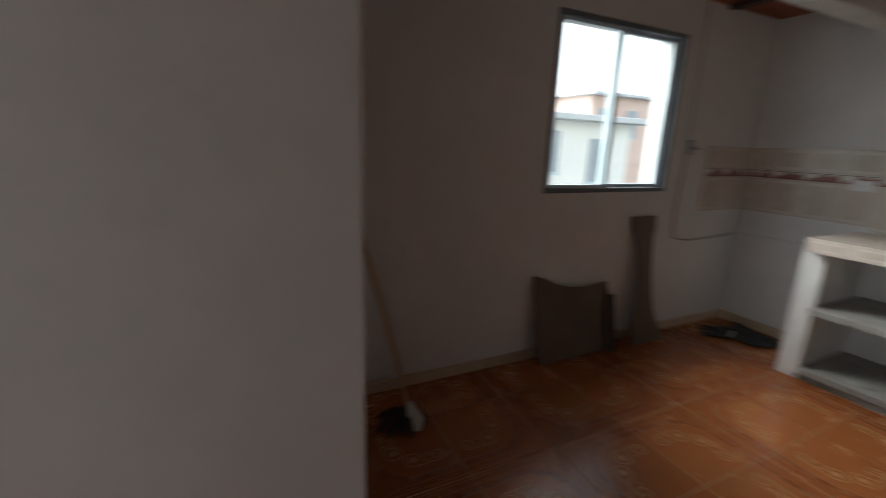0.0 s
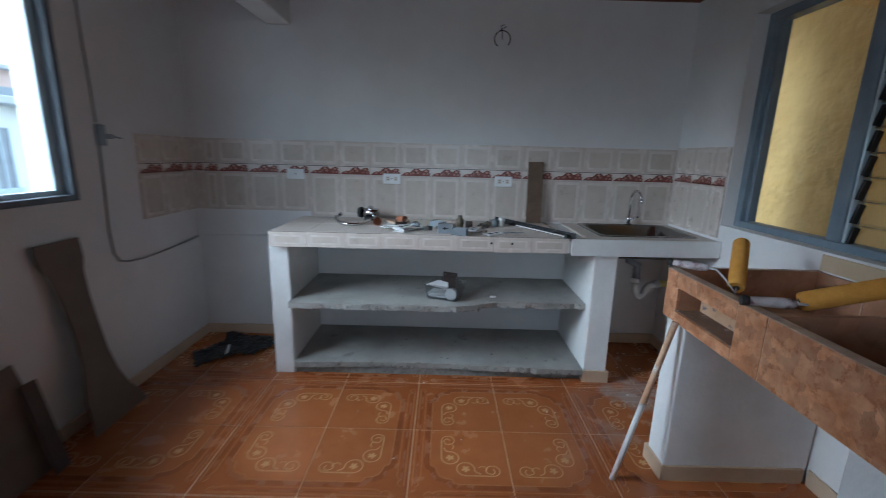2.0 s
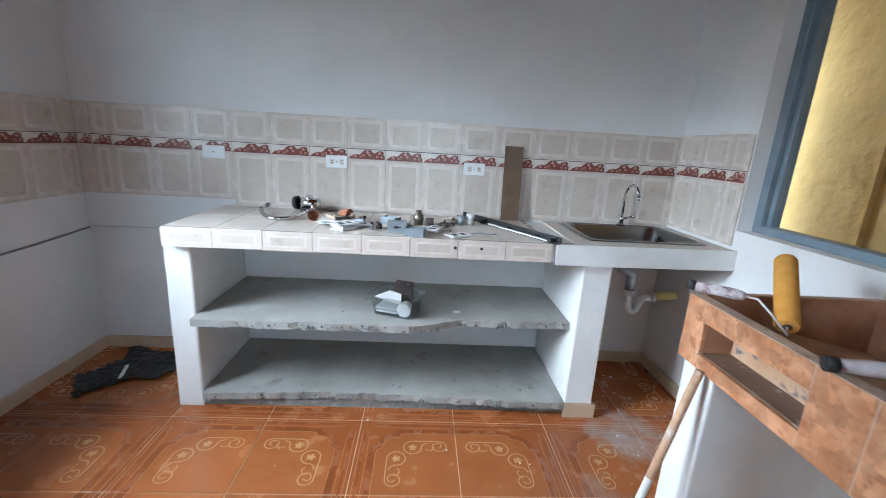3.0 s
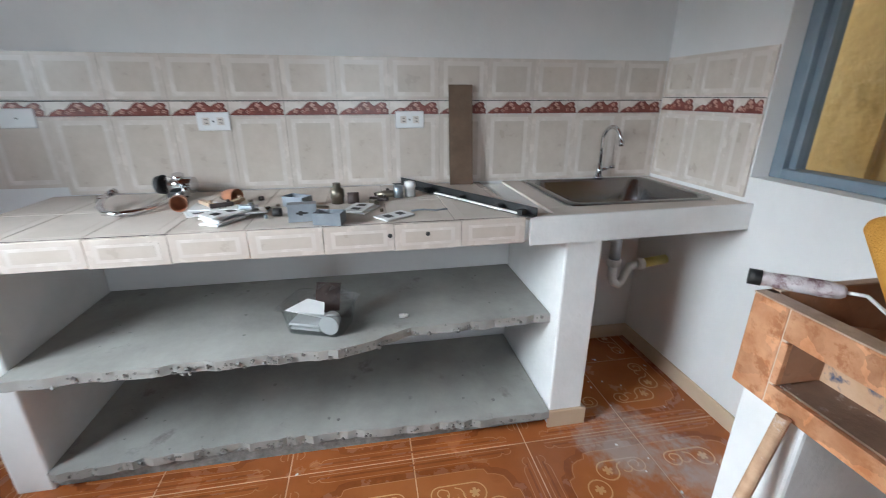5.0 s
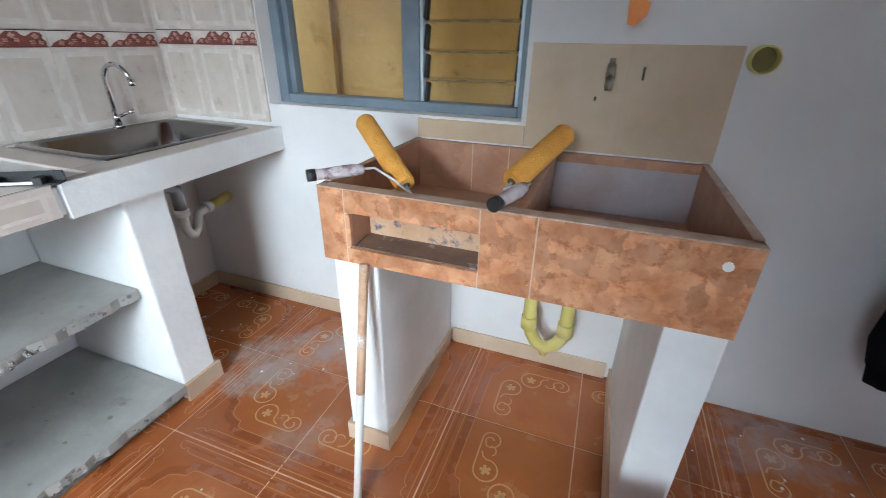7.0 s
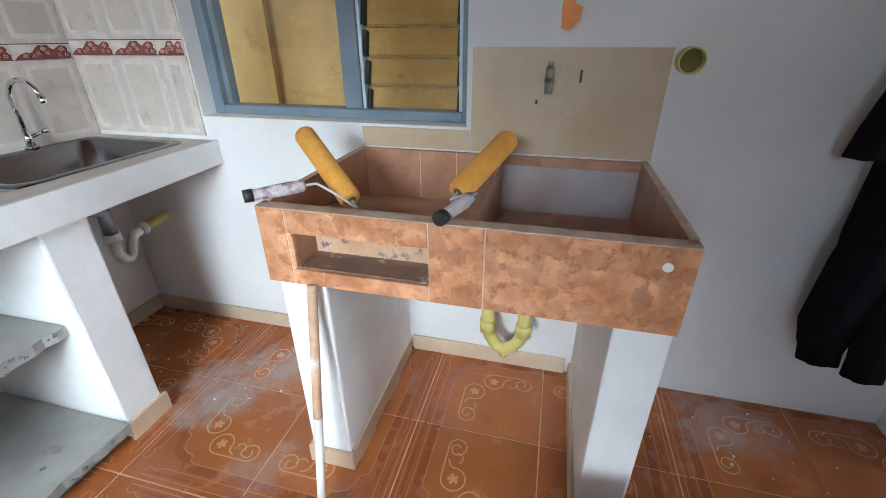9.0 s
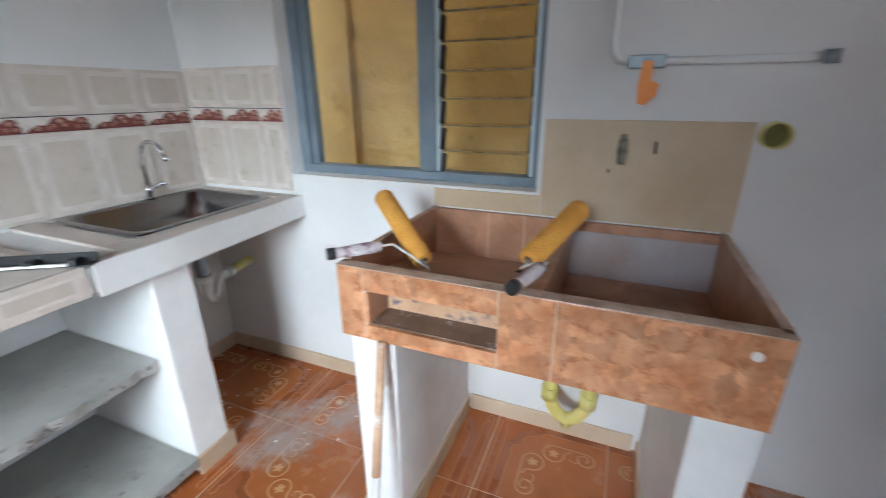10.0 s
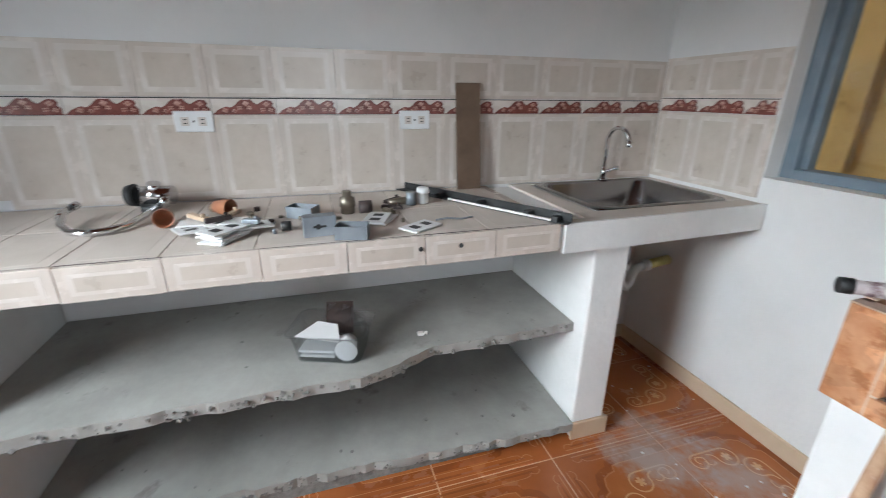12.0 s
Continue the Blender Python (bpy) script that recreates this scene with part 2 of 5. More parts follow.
def dusty(m, spots, colour):
    """Dried plaster dust lying on a floor, in rough round patches at places of the plan (x, y, radius)."""
    n, link = m.node_tree.nodes, m.node_tree.links.new
    p = n["Principled BSDF"]
    old = p.inputs["Base Color"].links[0].from_socket
    geo = n.new("ShaderNodeNewGeometry")
    nz = n.new("ShaderNodeTexNoise")
    nz.inputs["Scale"].default_value, nz.inputs["Detail"].default_value, nz.inputs["Roughness"].default_value = 7, 9, 0.7
    link(geo.outputs["Position"], nz.inputs["Vector"])
    for x, y, r, most in spots:
        d = n.new("ShaderNodeVectorMath")
        d.operation = "DISTANCE"
        link(geo.outputs["Position"], d.inputs[0])
        d.inputs[1].default_value = (x, y, 0)
        mr = n.new("ShaderNodeMapRange")
        mr.inputs[1].default_value, mr.inputs[2].default_value, mr.inputs[3].default_value, mr.inputs[4].default_value = r, 0.0, -0.35, 0.25
        link(d.outputs["Value"], mr.inputs[0])
        ad = n.new("ShaderNodeMath")
        link(mr.outputs[0], ad.inputs[0])
        link(nz.outputs["Fac"], ad.inputs[1])
        cr = n.new("ShaderNodeValToRGB")
        cr.color_ramp.elements[0].position, cr.color_ramp.elements[1].position = 0.48, 0.72
        cr.color_ramp.elements[1].color = (most, most, most, 1)
        link(ad.outputs[0], cr.inputs[0])
        mx = n.new("ShaderNodeMixRGB")
        mx.inputs[2].default_value = (*colour, 1)
        link(cr.outputs[0], mx.inputs[0])
        link(old, mx.inputs[1])
        old = mx.outputs[0]
    link(old, p.inputs["Base Color"])


for _m in (M_FLOOR, M_FLOOR_PALE, M_FLOOR_DARK, M_MOTIF, M_LINE, M_GROUT):
    dusty(_m, ((3.64, -0.82, 0.48, 0.72), (3.45, -1.0, 0.34, 0.6), (3.30, -0.55, 0.28, 0.35), (1.8, -1.1, 0.40, 0.6)), (0.44, 0.39, 0.36))


# ---- mesh tools ----
class Shape:
    """Collects solids in one mesh."""

    def __init__(self):
        self.bm = bmesh.new()

    def _mat(self, faces, k):
        for f in faces:
            f.material_index = k

    def box(self, lo, hi, mat=0, bev=0.0, m=None):
        lo, hi = Vector(lo), Vector(hi)
        r = bmesh.ops.create_cube(self.bm, size=1.0)
        vs = r["verts"]
        c, s = (lo + hi) / 2, hi - lo
        for v in vs:
            v.co = Vector((v.co.x * s.x, v.co.y * s.y, v.co.z * s.z)) + c
        es = list({e for v in vs for e in v.link_edges})
        fs = list({f for v in vs for f in v.link_faces})
        self._mat(fs, mat)
        if bev:
            out = bmesh.ops.bevel(self.bm, geom=es, offset=bev, segments=2, profile=0.5, affect="EDGES")
            self._mat(out["faces"], mat)
            vs = list({v for f in fs if f.is_valid for v in f.verts} | {v for f in out["faces"] for v in f.verts})
        if m:
            bmesh.ops.transform(self.bm, matrix=m, verts=vs)
        return self

    def tube(self, path, r, n=10, mat=0, cap=True):
        path = [Vector(p) for p in path]
        rad = r if isinstance(r, (list, tuple)) else [r] * len(path)
        rings, up = [], None
        for i, p in enumerate(path):
            d = (path[min(i + 1, len(path) - 1)] - path[max(i - 1, 0)]).normalized()
            if up is None:
                up = d.orthogonal().normalized()
            up = (up - d * up.dot(d)).normalized()
            side = d.cross(up)
            rings.append([self.bm.verts.new(p + (up * math.cos(a) + side * math.sin(a)) * rad[i]) for a in (2 * math.pi * k / n for k in range(n))])
        fs = []
        for a, b in zip(rings, rings[1:]):
            for k in range(n):
                fs.append(self.bm.faces.new((a[k], a[(k + 1) % n], b[(k + 1) % n], b[k])))
        for f in fs:
            f.smooth = True
        if cap:
            fs.append(self.bm.faces.new(rings[0][::-1]))
            fs.append(self.bm.faces.new(rings[-1]))
        self._mat(fs, mat)
        return self

    def prism(self, poly, h, m, mat=0):
        """A plate: poly in the local xy plane, from z 0 to h, put in place by m."""
        lo = [self.bm.verts.new(m @ Vector((x, y, 0))) for x, y in poly]
        hi = [self.bm.verts.new(m @ Vector((x, y, h))) for x, y in poly]
        k = len(poly)
        fs = [self.bm.faces.new(lo[::-1]), self.bm.faces.new(hi)]
        for i in range(k):
            fs.append(self.bm.faces.new((lo[i], lo[(i + 1) % k], hi[(i + 1) % k], hi[i])))
        self._mat(fs, mat)
        return self

    def ribbon(self, pts, w, z, mat=0):
        """A thin flat strip along pts in the xy plane."""
        pts = [Vector((x, y, 0)) for x, y in pts]
        prev = None
        for i, p in enumerate(pts):
            d = (pts[min(i + 1, len(pts) - 1)] - pts[max(i - 1, 0)]).normalized()
            s = Vector((-d.y, d.x, 0)) * w / 2
            cur = (self.bm.verts.new(p + s + Vector((0, 0, z))), self.bm.verts.new(p - s + Vector((0, 0, z))))
            if prev:
                f = self.bm.faces.new((prev[1], cur[1], cur[0], prev[0]))
                f.material_index = mat
            prev = cur
        return self

    def mesh(self, name, mats, fix=True):
        if fix:
            bmesh.ops.recalc_face_normals(self.bm, faces=self.bm.faces)
        me = bpy.data.meshes.new(name)
        self.bm.to_mesh(me)
        self.bm.free()
        for m in mats:
            me.materials.append(m)
        return me

    def done(self, name, mats, parent=None, at=None, fix=True):
        ob = new(name, self.mesh(name, mats, fix))
        if parent:
            ob.parent = parent
        if at:
            ob.matrix_basis = at
        return ob


def base(name, at, label, category, group="", kind=""):
    ob = new(name)
    ob.empty_display_size = 0.05
    ob.matrix_basis = at if isinstance(at, Matrix) else Matrix.Translation(at)
    return tagged(ob, label, category, group, kind)


def arc(cx, cy, r, a0, a1, n=8):
    return [(cx + r * math.cos(radians(a0 + (a1 - a0) * k / n)), cy + r * math.sin(radians(a0 + (a1 - a0) * k / n))) for k in range(n + 1)]


# ---- the setting ----
EAST, NORTH, SOUTH, CEIL = 4.36, 2.015, -1.25, 2.28
W1X0, W1X1, W1Z0, W1Z1 = 2.385, 3.445, 1.067, 2.06
W2X0, W2X1, W2Z0, W2Z1 = 2.775, 3.815, 0.972, 2.055


def structure(shape, name, mats, label, category):
    return tagged(shape.done(name, mats), label, category, kind="structure")


s = Shape()
s.box((1.0, NORTH, -0.1), (W1X0, NORTH + 0.22, 2.5)).box((W1X1, NORTH, -0.1), (EAST + 0.25, NORTH + 0.22, 2.5))
s.box((W1X0, NORTH, -0.1), (W1X1, NORTH + 0.22, W1Z0)).box((W1X0, NORTH, W1Z1), (W1X1, NORTH + 0.22, 2.5))
wall_north = structure(s, "wall_north", [M_WALL], "white painted plaster wall with a sliding window", "wall")
wall_east = structure(Shape().box((EAST, SOUTH - 0.15, -0.1), (EAST + 0.25, NORTH, 2.5)), "wall_east", [M_WALL], "white painted plaster wall behind the counter", "wall")
s = Shape()
s.box((1.0, SOUTH - 0.15, -0.1), (W2X0, SOUTH, 2.5)).box((W2X1, SOUTH - 0.15, -0.1), (EAST, SOUTH, 2.5))
s.box((W2X0, SOUTH - 0.15, -0.1), (W2X1, SOUTH, W2Z0)).box((W2X0, SOUTH - 0.15, W2Z1), (W2X1, SOUTH, 2.5))
wall_south = structure(s, "wall_south", [M_WALL], "white painted plaster wall behind the laundry sink", "wall")
s = Shape().box((1.12, SOUTH, -0.1), (1.27, -1.0, 2.5)).box((-2.6, -1.15, -0.1), (1.12, -1.0, 2.5))
structure(s, "wall_southwest", [M_WALL], "plain white painted wall beside the passage", "wall")
s = Shape().box((-2.6, 1.05, -0.1), (1.06, 1.2, 2.5), bev=0.008).box((0.91, 1.2, -0.1), (1.06, NORTH, 2.5))
structure(s, "wall_northwest", [M_WALL], "white painted wall ending in a corner at the kitchen entrance", "wall")
s = Shape().box((-2.6, -1.0, -0.1), (-2.45, -0.4, 2.5)).box((-2.6, 0.6, -0.1), (-2.45, 1.05, 2.5))
s.box((-2.6, -0.4, -0.1), (-2.45, 0.6, 1.0)).box((-2.6, -0.4, 2.0), (-2.45, 0.6, 2.5))
structure(s, "wall_west", [M_WALL], "plain white wall with a window opening", "wall")

s = Shape()
for k in range(-8, 15):
    s.box((0.31 * k, -1.25, CEIL), (0.31 * k + 0.306, NORTH, CEIL + 0.05))
structure(s, "ceiling", [M_CEIL], "reddish brown board ceiling", "ceiling")
for k in range(6):
    x = 3.78 - 0.74 * k
    structure(Shape().box((x - 0.035, -1.25, CEIL - 0.03), (x + 0.035, NORTH - 0.02, CEIL - 0.002), bev=0.004), "ceiling_joist", [M_JOIST], "dark brown ceiling joist", "joist")
structure(Shape().box((-2.4, 1.30, 2.09), (EAST - 0.002, 1.455, CEIL - 0.032), bev=0.012), "ceiling_beam", [M_WHITE], "white painted ceiling beam", "beam")


def skirting(lo, hi):
    return structure(Shape().box(lo, hi, bev=0.004), "baseboard", [M_SKIRT], "beige tile skirting along the wall", "baseboard")


skirting((1.06, NORTH - 0.012, 0), (EAST, NORTH, 0.07))
skirting((EAST - 0.012, 1.31, 0), (EAST, NORTH - 0.012, 0.075))
skirting((EAST - 0.012, SOUTH + 0.012, 0), (EAST, -0.70, 0.075))
skirting((3.14, SOUTH, 0), (EAST, SOUTH + 0.012, 0.075))
skirting((2.345, SOUTH, 0), (2.99, SOUTH + 0.012, 0.075))


# windows
def sliding_window():
    w = base("window_1", ((W1X0 + W1X1) / 2, NORTH, W1Z0), "aluminium sliding window with two clear panes, overexposed daylight", "window", kind="structure")
    at = Matrix.Translation(-w.location)
    d0, d1 = NORTH + 0.004, NORTH + 0.075
    s = Shape()
    s.box((W1X0, d0, W1Z0), (W1X0 + 0.03, d1, W1Z1), bev=0.003).box((W1X1 - 0.03, d0, W1Z0), (W1X1, d1, W1Z1), bev=0.003)
    s.box((W1X0 + 0.03, d0, W1Z0), (W1X1 - 0.03, d1, W1Z0 + 0.028), bev=0.003).box((W1X0 + 0.03, d0, W1Z1 - 0.03), (W1X1 - 0.03, d1, W1Z1), bev=0.003)
    s.done("frame", [M_DARKFR], w, at)
    mid = 2.885
    for x0, x1, y in ((W1X0 + 0.031, mid + 0.02, d0 + 0.012), (mid - 0.02, W1X1 - 0.031, d0 + 0.042)):
        s = Shape()
        s.box((x0, y, W1Z0 + 0.029), (x0 + 0.026, y + 0.022, W1Z1 - 0.031), bev=0.003).box((x1 - 0.042, y, W1Z0 + 0.029), (x1, y + 0.022, W1Z1 - 0.031), bev=0.003)
        s.box((x0 + 0.026, y, W1Z0 + 0.029), (x1 - 0.026, y + 0.022, W1Z0 + 0.05)).box((x0 + 0.026, y, W1Z1 - 0.05), (x1 - 0.026, y + 0.022, W1Z1 - 0.031))
        s.done("sash", [M_ALU], w, at)
        p = Shape().box((x0 + 0.02, y + 0.009, W1Z0 + 0.04), (x1 - 0.02, y + 0.013, W1Z1 - 0.04)).done("pane", [M_GLASS], w, at)
        p.visible_shadow = False


def louvre_window():
    w = base("window_2", ((W2X0 + W2X1) / 2, SOUTH, W2Z0), "grey-blue metal window with fixed pane and glass louvres", "window", kind="structure")
    at = Matrix.Translation(-w.location)
    f, b = SOUTH - 0.07, SOUTH - 0.14
    m0, m1 = 3.178, 3.246
    s = Shape()
    s.box((W2X0, b, W2Z0), (W2X0 + 0.03, f, W2Z1), bev=0.004).box((W2X1 - 0.045, b, W2Z0), (W2X1, f, W2Z1), bev=0.004)
    s.box((W2X1 - 0.07, b, W2Z0 + 0.03), (W2X1 - 0.045, f - 0.025, W2Z1 - 0.04), bev=0.003)
    s.box((W2X0 + 0.03, b, W2Z0), (W2X1 - 0.045, f, W2Z0 + 0.035), bev=0.004).box((W2X0 + 0.03, b, W2Z1 - 0.045), (W2X1 - 0.045, f, W2Z1), bev=0.004)
    s.box((m0, b, W2Z0 + 0.035), (m1, f - 0.006, W2Z1 - 0.045), bev=0.004)
    s.done("frame", [M_BLUE], w, at)
    p = Shape().box((m1 - 0.01, b + 0.02, W2Z0 + 0.03), (W2X1 - 0.06, b + 0.025, W2Z1 - 0.04)).done("pane", [M_GLASS], w, at)
    p.visible_shadow = False
    for x in (m0 - 0.014, W2X0 + 0.032):
        Shape().box((x, b + 0.01, W2Z0 + 0.036), (x + 0.012, f - 0.012, W2Z1 - 0.046), bev=0.002).done("louvre_track", [M_ALU], w, at)
    z = W2Z0 + 0.055
    rows = []
    while z < W2Z1 - 0.08:
        rows.append(z)
        z += 0.0945
    mesh = Shape().box((W2X0 + 0.048, -0.0025, -0.052), (m0 - 0.018, 0.0025, 0.052)).mesh("louvre_slat", [M_SLAT])
    edge = Shape().box((W2X0 + 0.05, -0.004, -0.0565), (m0 - 0.02, 0.0045, -0.052)).mesh("slat_edge", [M_SLATEDGE])
    clip = Shape().box((m0 - 0.03, -0.006, -0.05), (m0 - 0.017, 0.02, 0.03), bev=0.002).box((W2X0 + 0.043, -0.006, -0.05), (W2X0 + 0.052, 0.02, 0.03), bev=0.002).mesh("slat_clip", [M_BLACK])
    for z in rows:
        tilt = pose(0, (f + b) / 2 - 0.005, z + 0.015, 14, 0, 0)
        for nm, me in (("louvre_slat", mesh), ("slat_edge", edge), ("slat_clip", clip)):
            o = new(nm, me)
            o.parent, o.matrix_basis = w, at @ tilt
            if nm == "louvre_slat":
                o.visible_shadow = False


sliding_window()
louvre_window()

# light well behind the louvres
# Walls carried up to 5 m, out of view, to dim the skylight inside.
s = Shape().box((1.6, -2.35, -0.6), (4.1, -2.20, 5.0)).box((4.1, -2.35, -0.6), (4.9, -2.16, 5.0)).box((1.45, -2.35, -0.6), (1.6, SOUTH - 0.16, 5.0)).box((4.9, -2.35, -0.6), (5.05, SOUTH - 0.16, 5.0))
# Unseen wall added above the kitchen to keep direct sun off the stucco.
s.box((1.0, SOUTH - 0.155, 2.501), (4.9, SOUTH - 0.005, 5.0))
structure(s, "wall_lightwell", [M_YELLOW], "rough yellow stucco light well wall, raised out of view to block daylight", "wall")
tagged(Shape().box((1.6, -2.16, -0.62), (4.9, SOUTH - 0.16, -0.6)).done("lightwell_floor", [M_CEMENT]), "bare cement floor of the light well", "floor", kind="structure")

# street side
tagged(Shape().box((-600, -600, -3.1), (600, 900, -3.0)).done("ground", [M_STREET]), "grey street ground outside the window", "ground", kind="structure")


structure(Shape().box((-2.58, -1.12, -3.0), (0.99, 1.18, -0.11)).box((1.0, -1.39, -3.0), (EAST + 0.24, NORTH + 0.21, -0.11)), "wall_below", [M_HOUSE], "plain pale storey under the kitchen", "wall")


def far_house(x0, x1, y, z1, wall_mat, openings, label):
    h = base("house", (x0, y, -3.0), label, "house")
    at = Matrix.Translation(-h.location)
    Shape().box((x0, y, -3), (x1, y + 6, z1)).done("wall", [wall_mat], h, at)
    Shape().box((x0 - 0.3, y - 0.5, z1), (x1 + 0.3, y + 6.3, z1 + 0.14), bev=0.02, m=None).done("roof", [M_ROOF], h, at)
    for ox0, ox1, oz0, oz1 in openings:
        Shape().box((ox0, y - 0.03, oz0), (ox1, y - 0.004, oz1)).done("window", [M_SHUTTER], h, at)
        s = Shape()
        s.box((ox0 - 0.06, y - 0.07, oz0 - 0.08), (ox1 + 0.06, y - 0.031, oz0))
        k = ox0
        while k < ox1:
            s.box((k, y - 0.06, oz0), (k + 0.03, y - 0.035, oz1))
            k += 0.18
        s.done("window_bars", [M_ALU], h, at)
    return h


far_house(2.4, 10.4, 8.5, 2.0, M_HOUSE, [(3.6, 4.6, 0.6, 1.7), (6.8, 8.0, 0.75, 1.75), (9.0, 9.6, 0.5, 1.6)], "pale facade house with barred windows under a grey eave")
far_house(-5.5, 2.2, 9.5, 1.7, M_HOUSE_G, [(-2.4, -1.2, 0.0, 1.2), (0.2, 1.4, 0.0, 1.2)], "pale green house with a low grey roof")
far_house(17.0, 27.0, 17.0, 4.0, M_HOUSE_R, [(17.6, 18.6, 2.0, 3.4), (19.6, 20.4, 2.0, 3.4), (16.8, 18.2, -0.9, 1.3), (21.5, 23, -0.6, 1.0)], "tall reddish brick house behind the street")
far_house(11.2, 15.2, 14.0, 1.6, M_HOUSE, [(12.0, 13.0, -0.2, 1.0)], "low white house with a barred window")


# ---- counter ----
def shelf_outline(wave, x_back, y0, y1, x_front, steps, rnd):
    """A slab outline with a crumbled front edge."""
    pts = [(x_back, y0), (x_back, y1)]
    for k in range(steps + 1):
        y = y1 + (y0 - y1) * k / steps
        pts.append((x_front(y) + rnd.uniform(-wave, wave), y))
    return pts


def counter():
    rnd = random.Random(4)
    c = base("kitchen_counter", (3.78, 0.3, 0), "white plastered masonry counter with tiled top and cement shelves", "counter")
    at = Matrix.Translation(-c.location)
    Shape().box((3.80, 1.185, 0), (EAST - 0.004, 1.30, 0.80), bev=0.008).done("side_wall", [M_WHITE], c, at)
    Shape().box((3.785, -0.69, 0), (EAST - 0.004, -0.553, 0.795), bev=0.008).done("side_wall", [M_WHITE], c, at)
    Shape().box((3.772, -0.705, 0), (3.785, -0.548, 0.078), bev=0.003).box((3.785, -0.703, 0), (EAST - 0.02, -0.69, 0.075), bev=0.003).done("skirting", [M_SKIRT], c, at)
    # slab round the sink cut-out
    s = Shape()
    x0, x1, y0, y1 = 3.762, EAST - 0.004, -1.246, 1.275
    a, b, e, f = 3.875, 4.30, -1.15, -0.625
    s.box((x0, f, 0.80), (x1, y1, 0.872), bev=0.003).box((3.791, e, 0.80), (a, f, 0.872)).box((b, e, 0.80), (x1, f, 0.872)).box((3.791, y0, 0.80), (x1, e, 0.872))
    s.done("slab", [M_WHITE], c, at)
    Shape().prism([(3.79, -1.246), (3.79, -0.405), (3.744, -0.405), (3.746, -0.62), (3.772, -1.246)], 0.082, Matrix.Translation((0, 0, 0.79))).done("plaster_edge", [M_WHITE], c, at)
    Shape().prism([(3.756, -0.405), (3.744, -0.405), (3.746, -0.62), (3.772, -1.246), (3.783, -1.246), (3.758, -0.62)], 0.012, Matrix.Translation((0, 0, 0.8721))).done("plaster_lip", [M_WHITE], c, at)
    Shape().prism([(3.7905, -1.246), (3.7905, -0.405), (3.7565, -0.405), (3.7585, -0.62), (3.7835, -1.246)], 0.0108, Matrix.Translation((0, 0, 0.8721))).done("top_tile", [M_TOP], c, at)
    # cement shelves
    front = lambda y: 3.745 if y > 0.18 else (3.745 + (0.18 - y) * 0.45 if y > -0.02 else 3.835 + (-0.02 - y) * 0.02)
    for z, fr, wv, nm in ((0.44, front, 0.007, "shelf"), (0.05, lambda y: 3.79 + 0.02 * math.sin(y * 3), 0.008, "shelf")):
        pl = shelf_outline(wv, EAST - 0.006, -0.549, 1.183, fr, 56, rnd)
        s = Shape().prism(pl, 0.034, Matrix.Translation((0, 0, z)))
        s.done(nm, [M_CEMENT], c, at)
        s = Shape()
        for k in range(150):
            y = rnd.uniform(-0.52, 1.17)
            r = rnd.uniform(0.002, 0.0055)
            x = fr(y) + rnd.uniform(-0.005, 0.006)
            zz = z + rnd.uniform(0, 0.03)
            s.box((-r, -r * rnd.uniform(0.6, 1.8), -r * 0.7), (r, r, r * 0.7), m=pose(x, y, zz, rnd.uniform(0, 90), rnd.uniform(0, 90), rnd.uniform(0, 90)))
        tagged(s.done("crumbled_edge", [M_CRUMB], c, at), kind="stuff")
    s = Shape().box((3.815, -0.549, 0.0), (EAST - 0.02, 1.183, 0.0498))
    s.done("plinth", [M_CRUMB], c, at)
    # tiles of the top and the front edge
    top_a = Shape().box((-0.140, -0.1015, 0), (0.151, 0.1015, 0.010), bev=0.002).box((-0.115, -0.068, 0.0099), (0.115, 0.068, 0.0103), 1).mesh("top_tile", [M_TOP, M_TOP_IN])
    y = 1.173
    while y > -0.42:
        for x in (3.901, 4.195):
            o = new("top_tile", top_a)
            o.parent, o.matrix_basis = c, at @ pose(x, y, 0.873, rz=rnd.uniform(-0.3, 0.3))
        y -= 0.2055
    Shape().box((3.7635, -0.395, 0.8725), (EAST - 0.01, 1.27, 0.8815)).done("grout", [M_TILE], c, at)
    top_b = Shape().box((3.791, -1.24, 0.873), (3.858, -0.5, 0.883), bev=0.002).box((3.8605, -0.585, 0.873), (EAST - 0.01, -0.5, 0.883), bev=0.002).box((4.33, -1.24, 0.873), (EAST - 0.01, -0.59, 0.883), bev=0.002).box((3.8605, -1.24, 0.873), (4.327, -1.18, 0.883), bev=0.002)
    top_b.done("top_tile", [M_TOP], c, at)
    s = Shape().box((0, -0.1032, -0.042), (0.014, 0.1032, 0.042), bev=0.002)
    s.box((-0.0005, -0.082, -0.026), (0.0, 0.082, 0.026), 1).box((-0.001, -0.07, -0.017), (-0.0005, 0.07, 0.017), 2)
    me = s.mesh("edge_tile", [M_TILE, M_TILE_LINE, M_TILE_IN])
    for k in range(8):
        o = new("edge_tile", me)
        o.parent, o.matrix_basis = c, at @ pose(3.7465, 1.168 - 0.2075 * k, 0.8415 + rnd.uniform(-0.0015, 0.0015), rnd.uniform(-0.4, 0.4))
    Shape().box((3.7595, -0.39, 0.8825), (3.7620, 1.27, 0.8837)).done("front_joint", [M_JOIST], c, at)
    return c


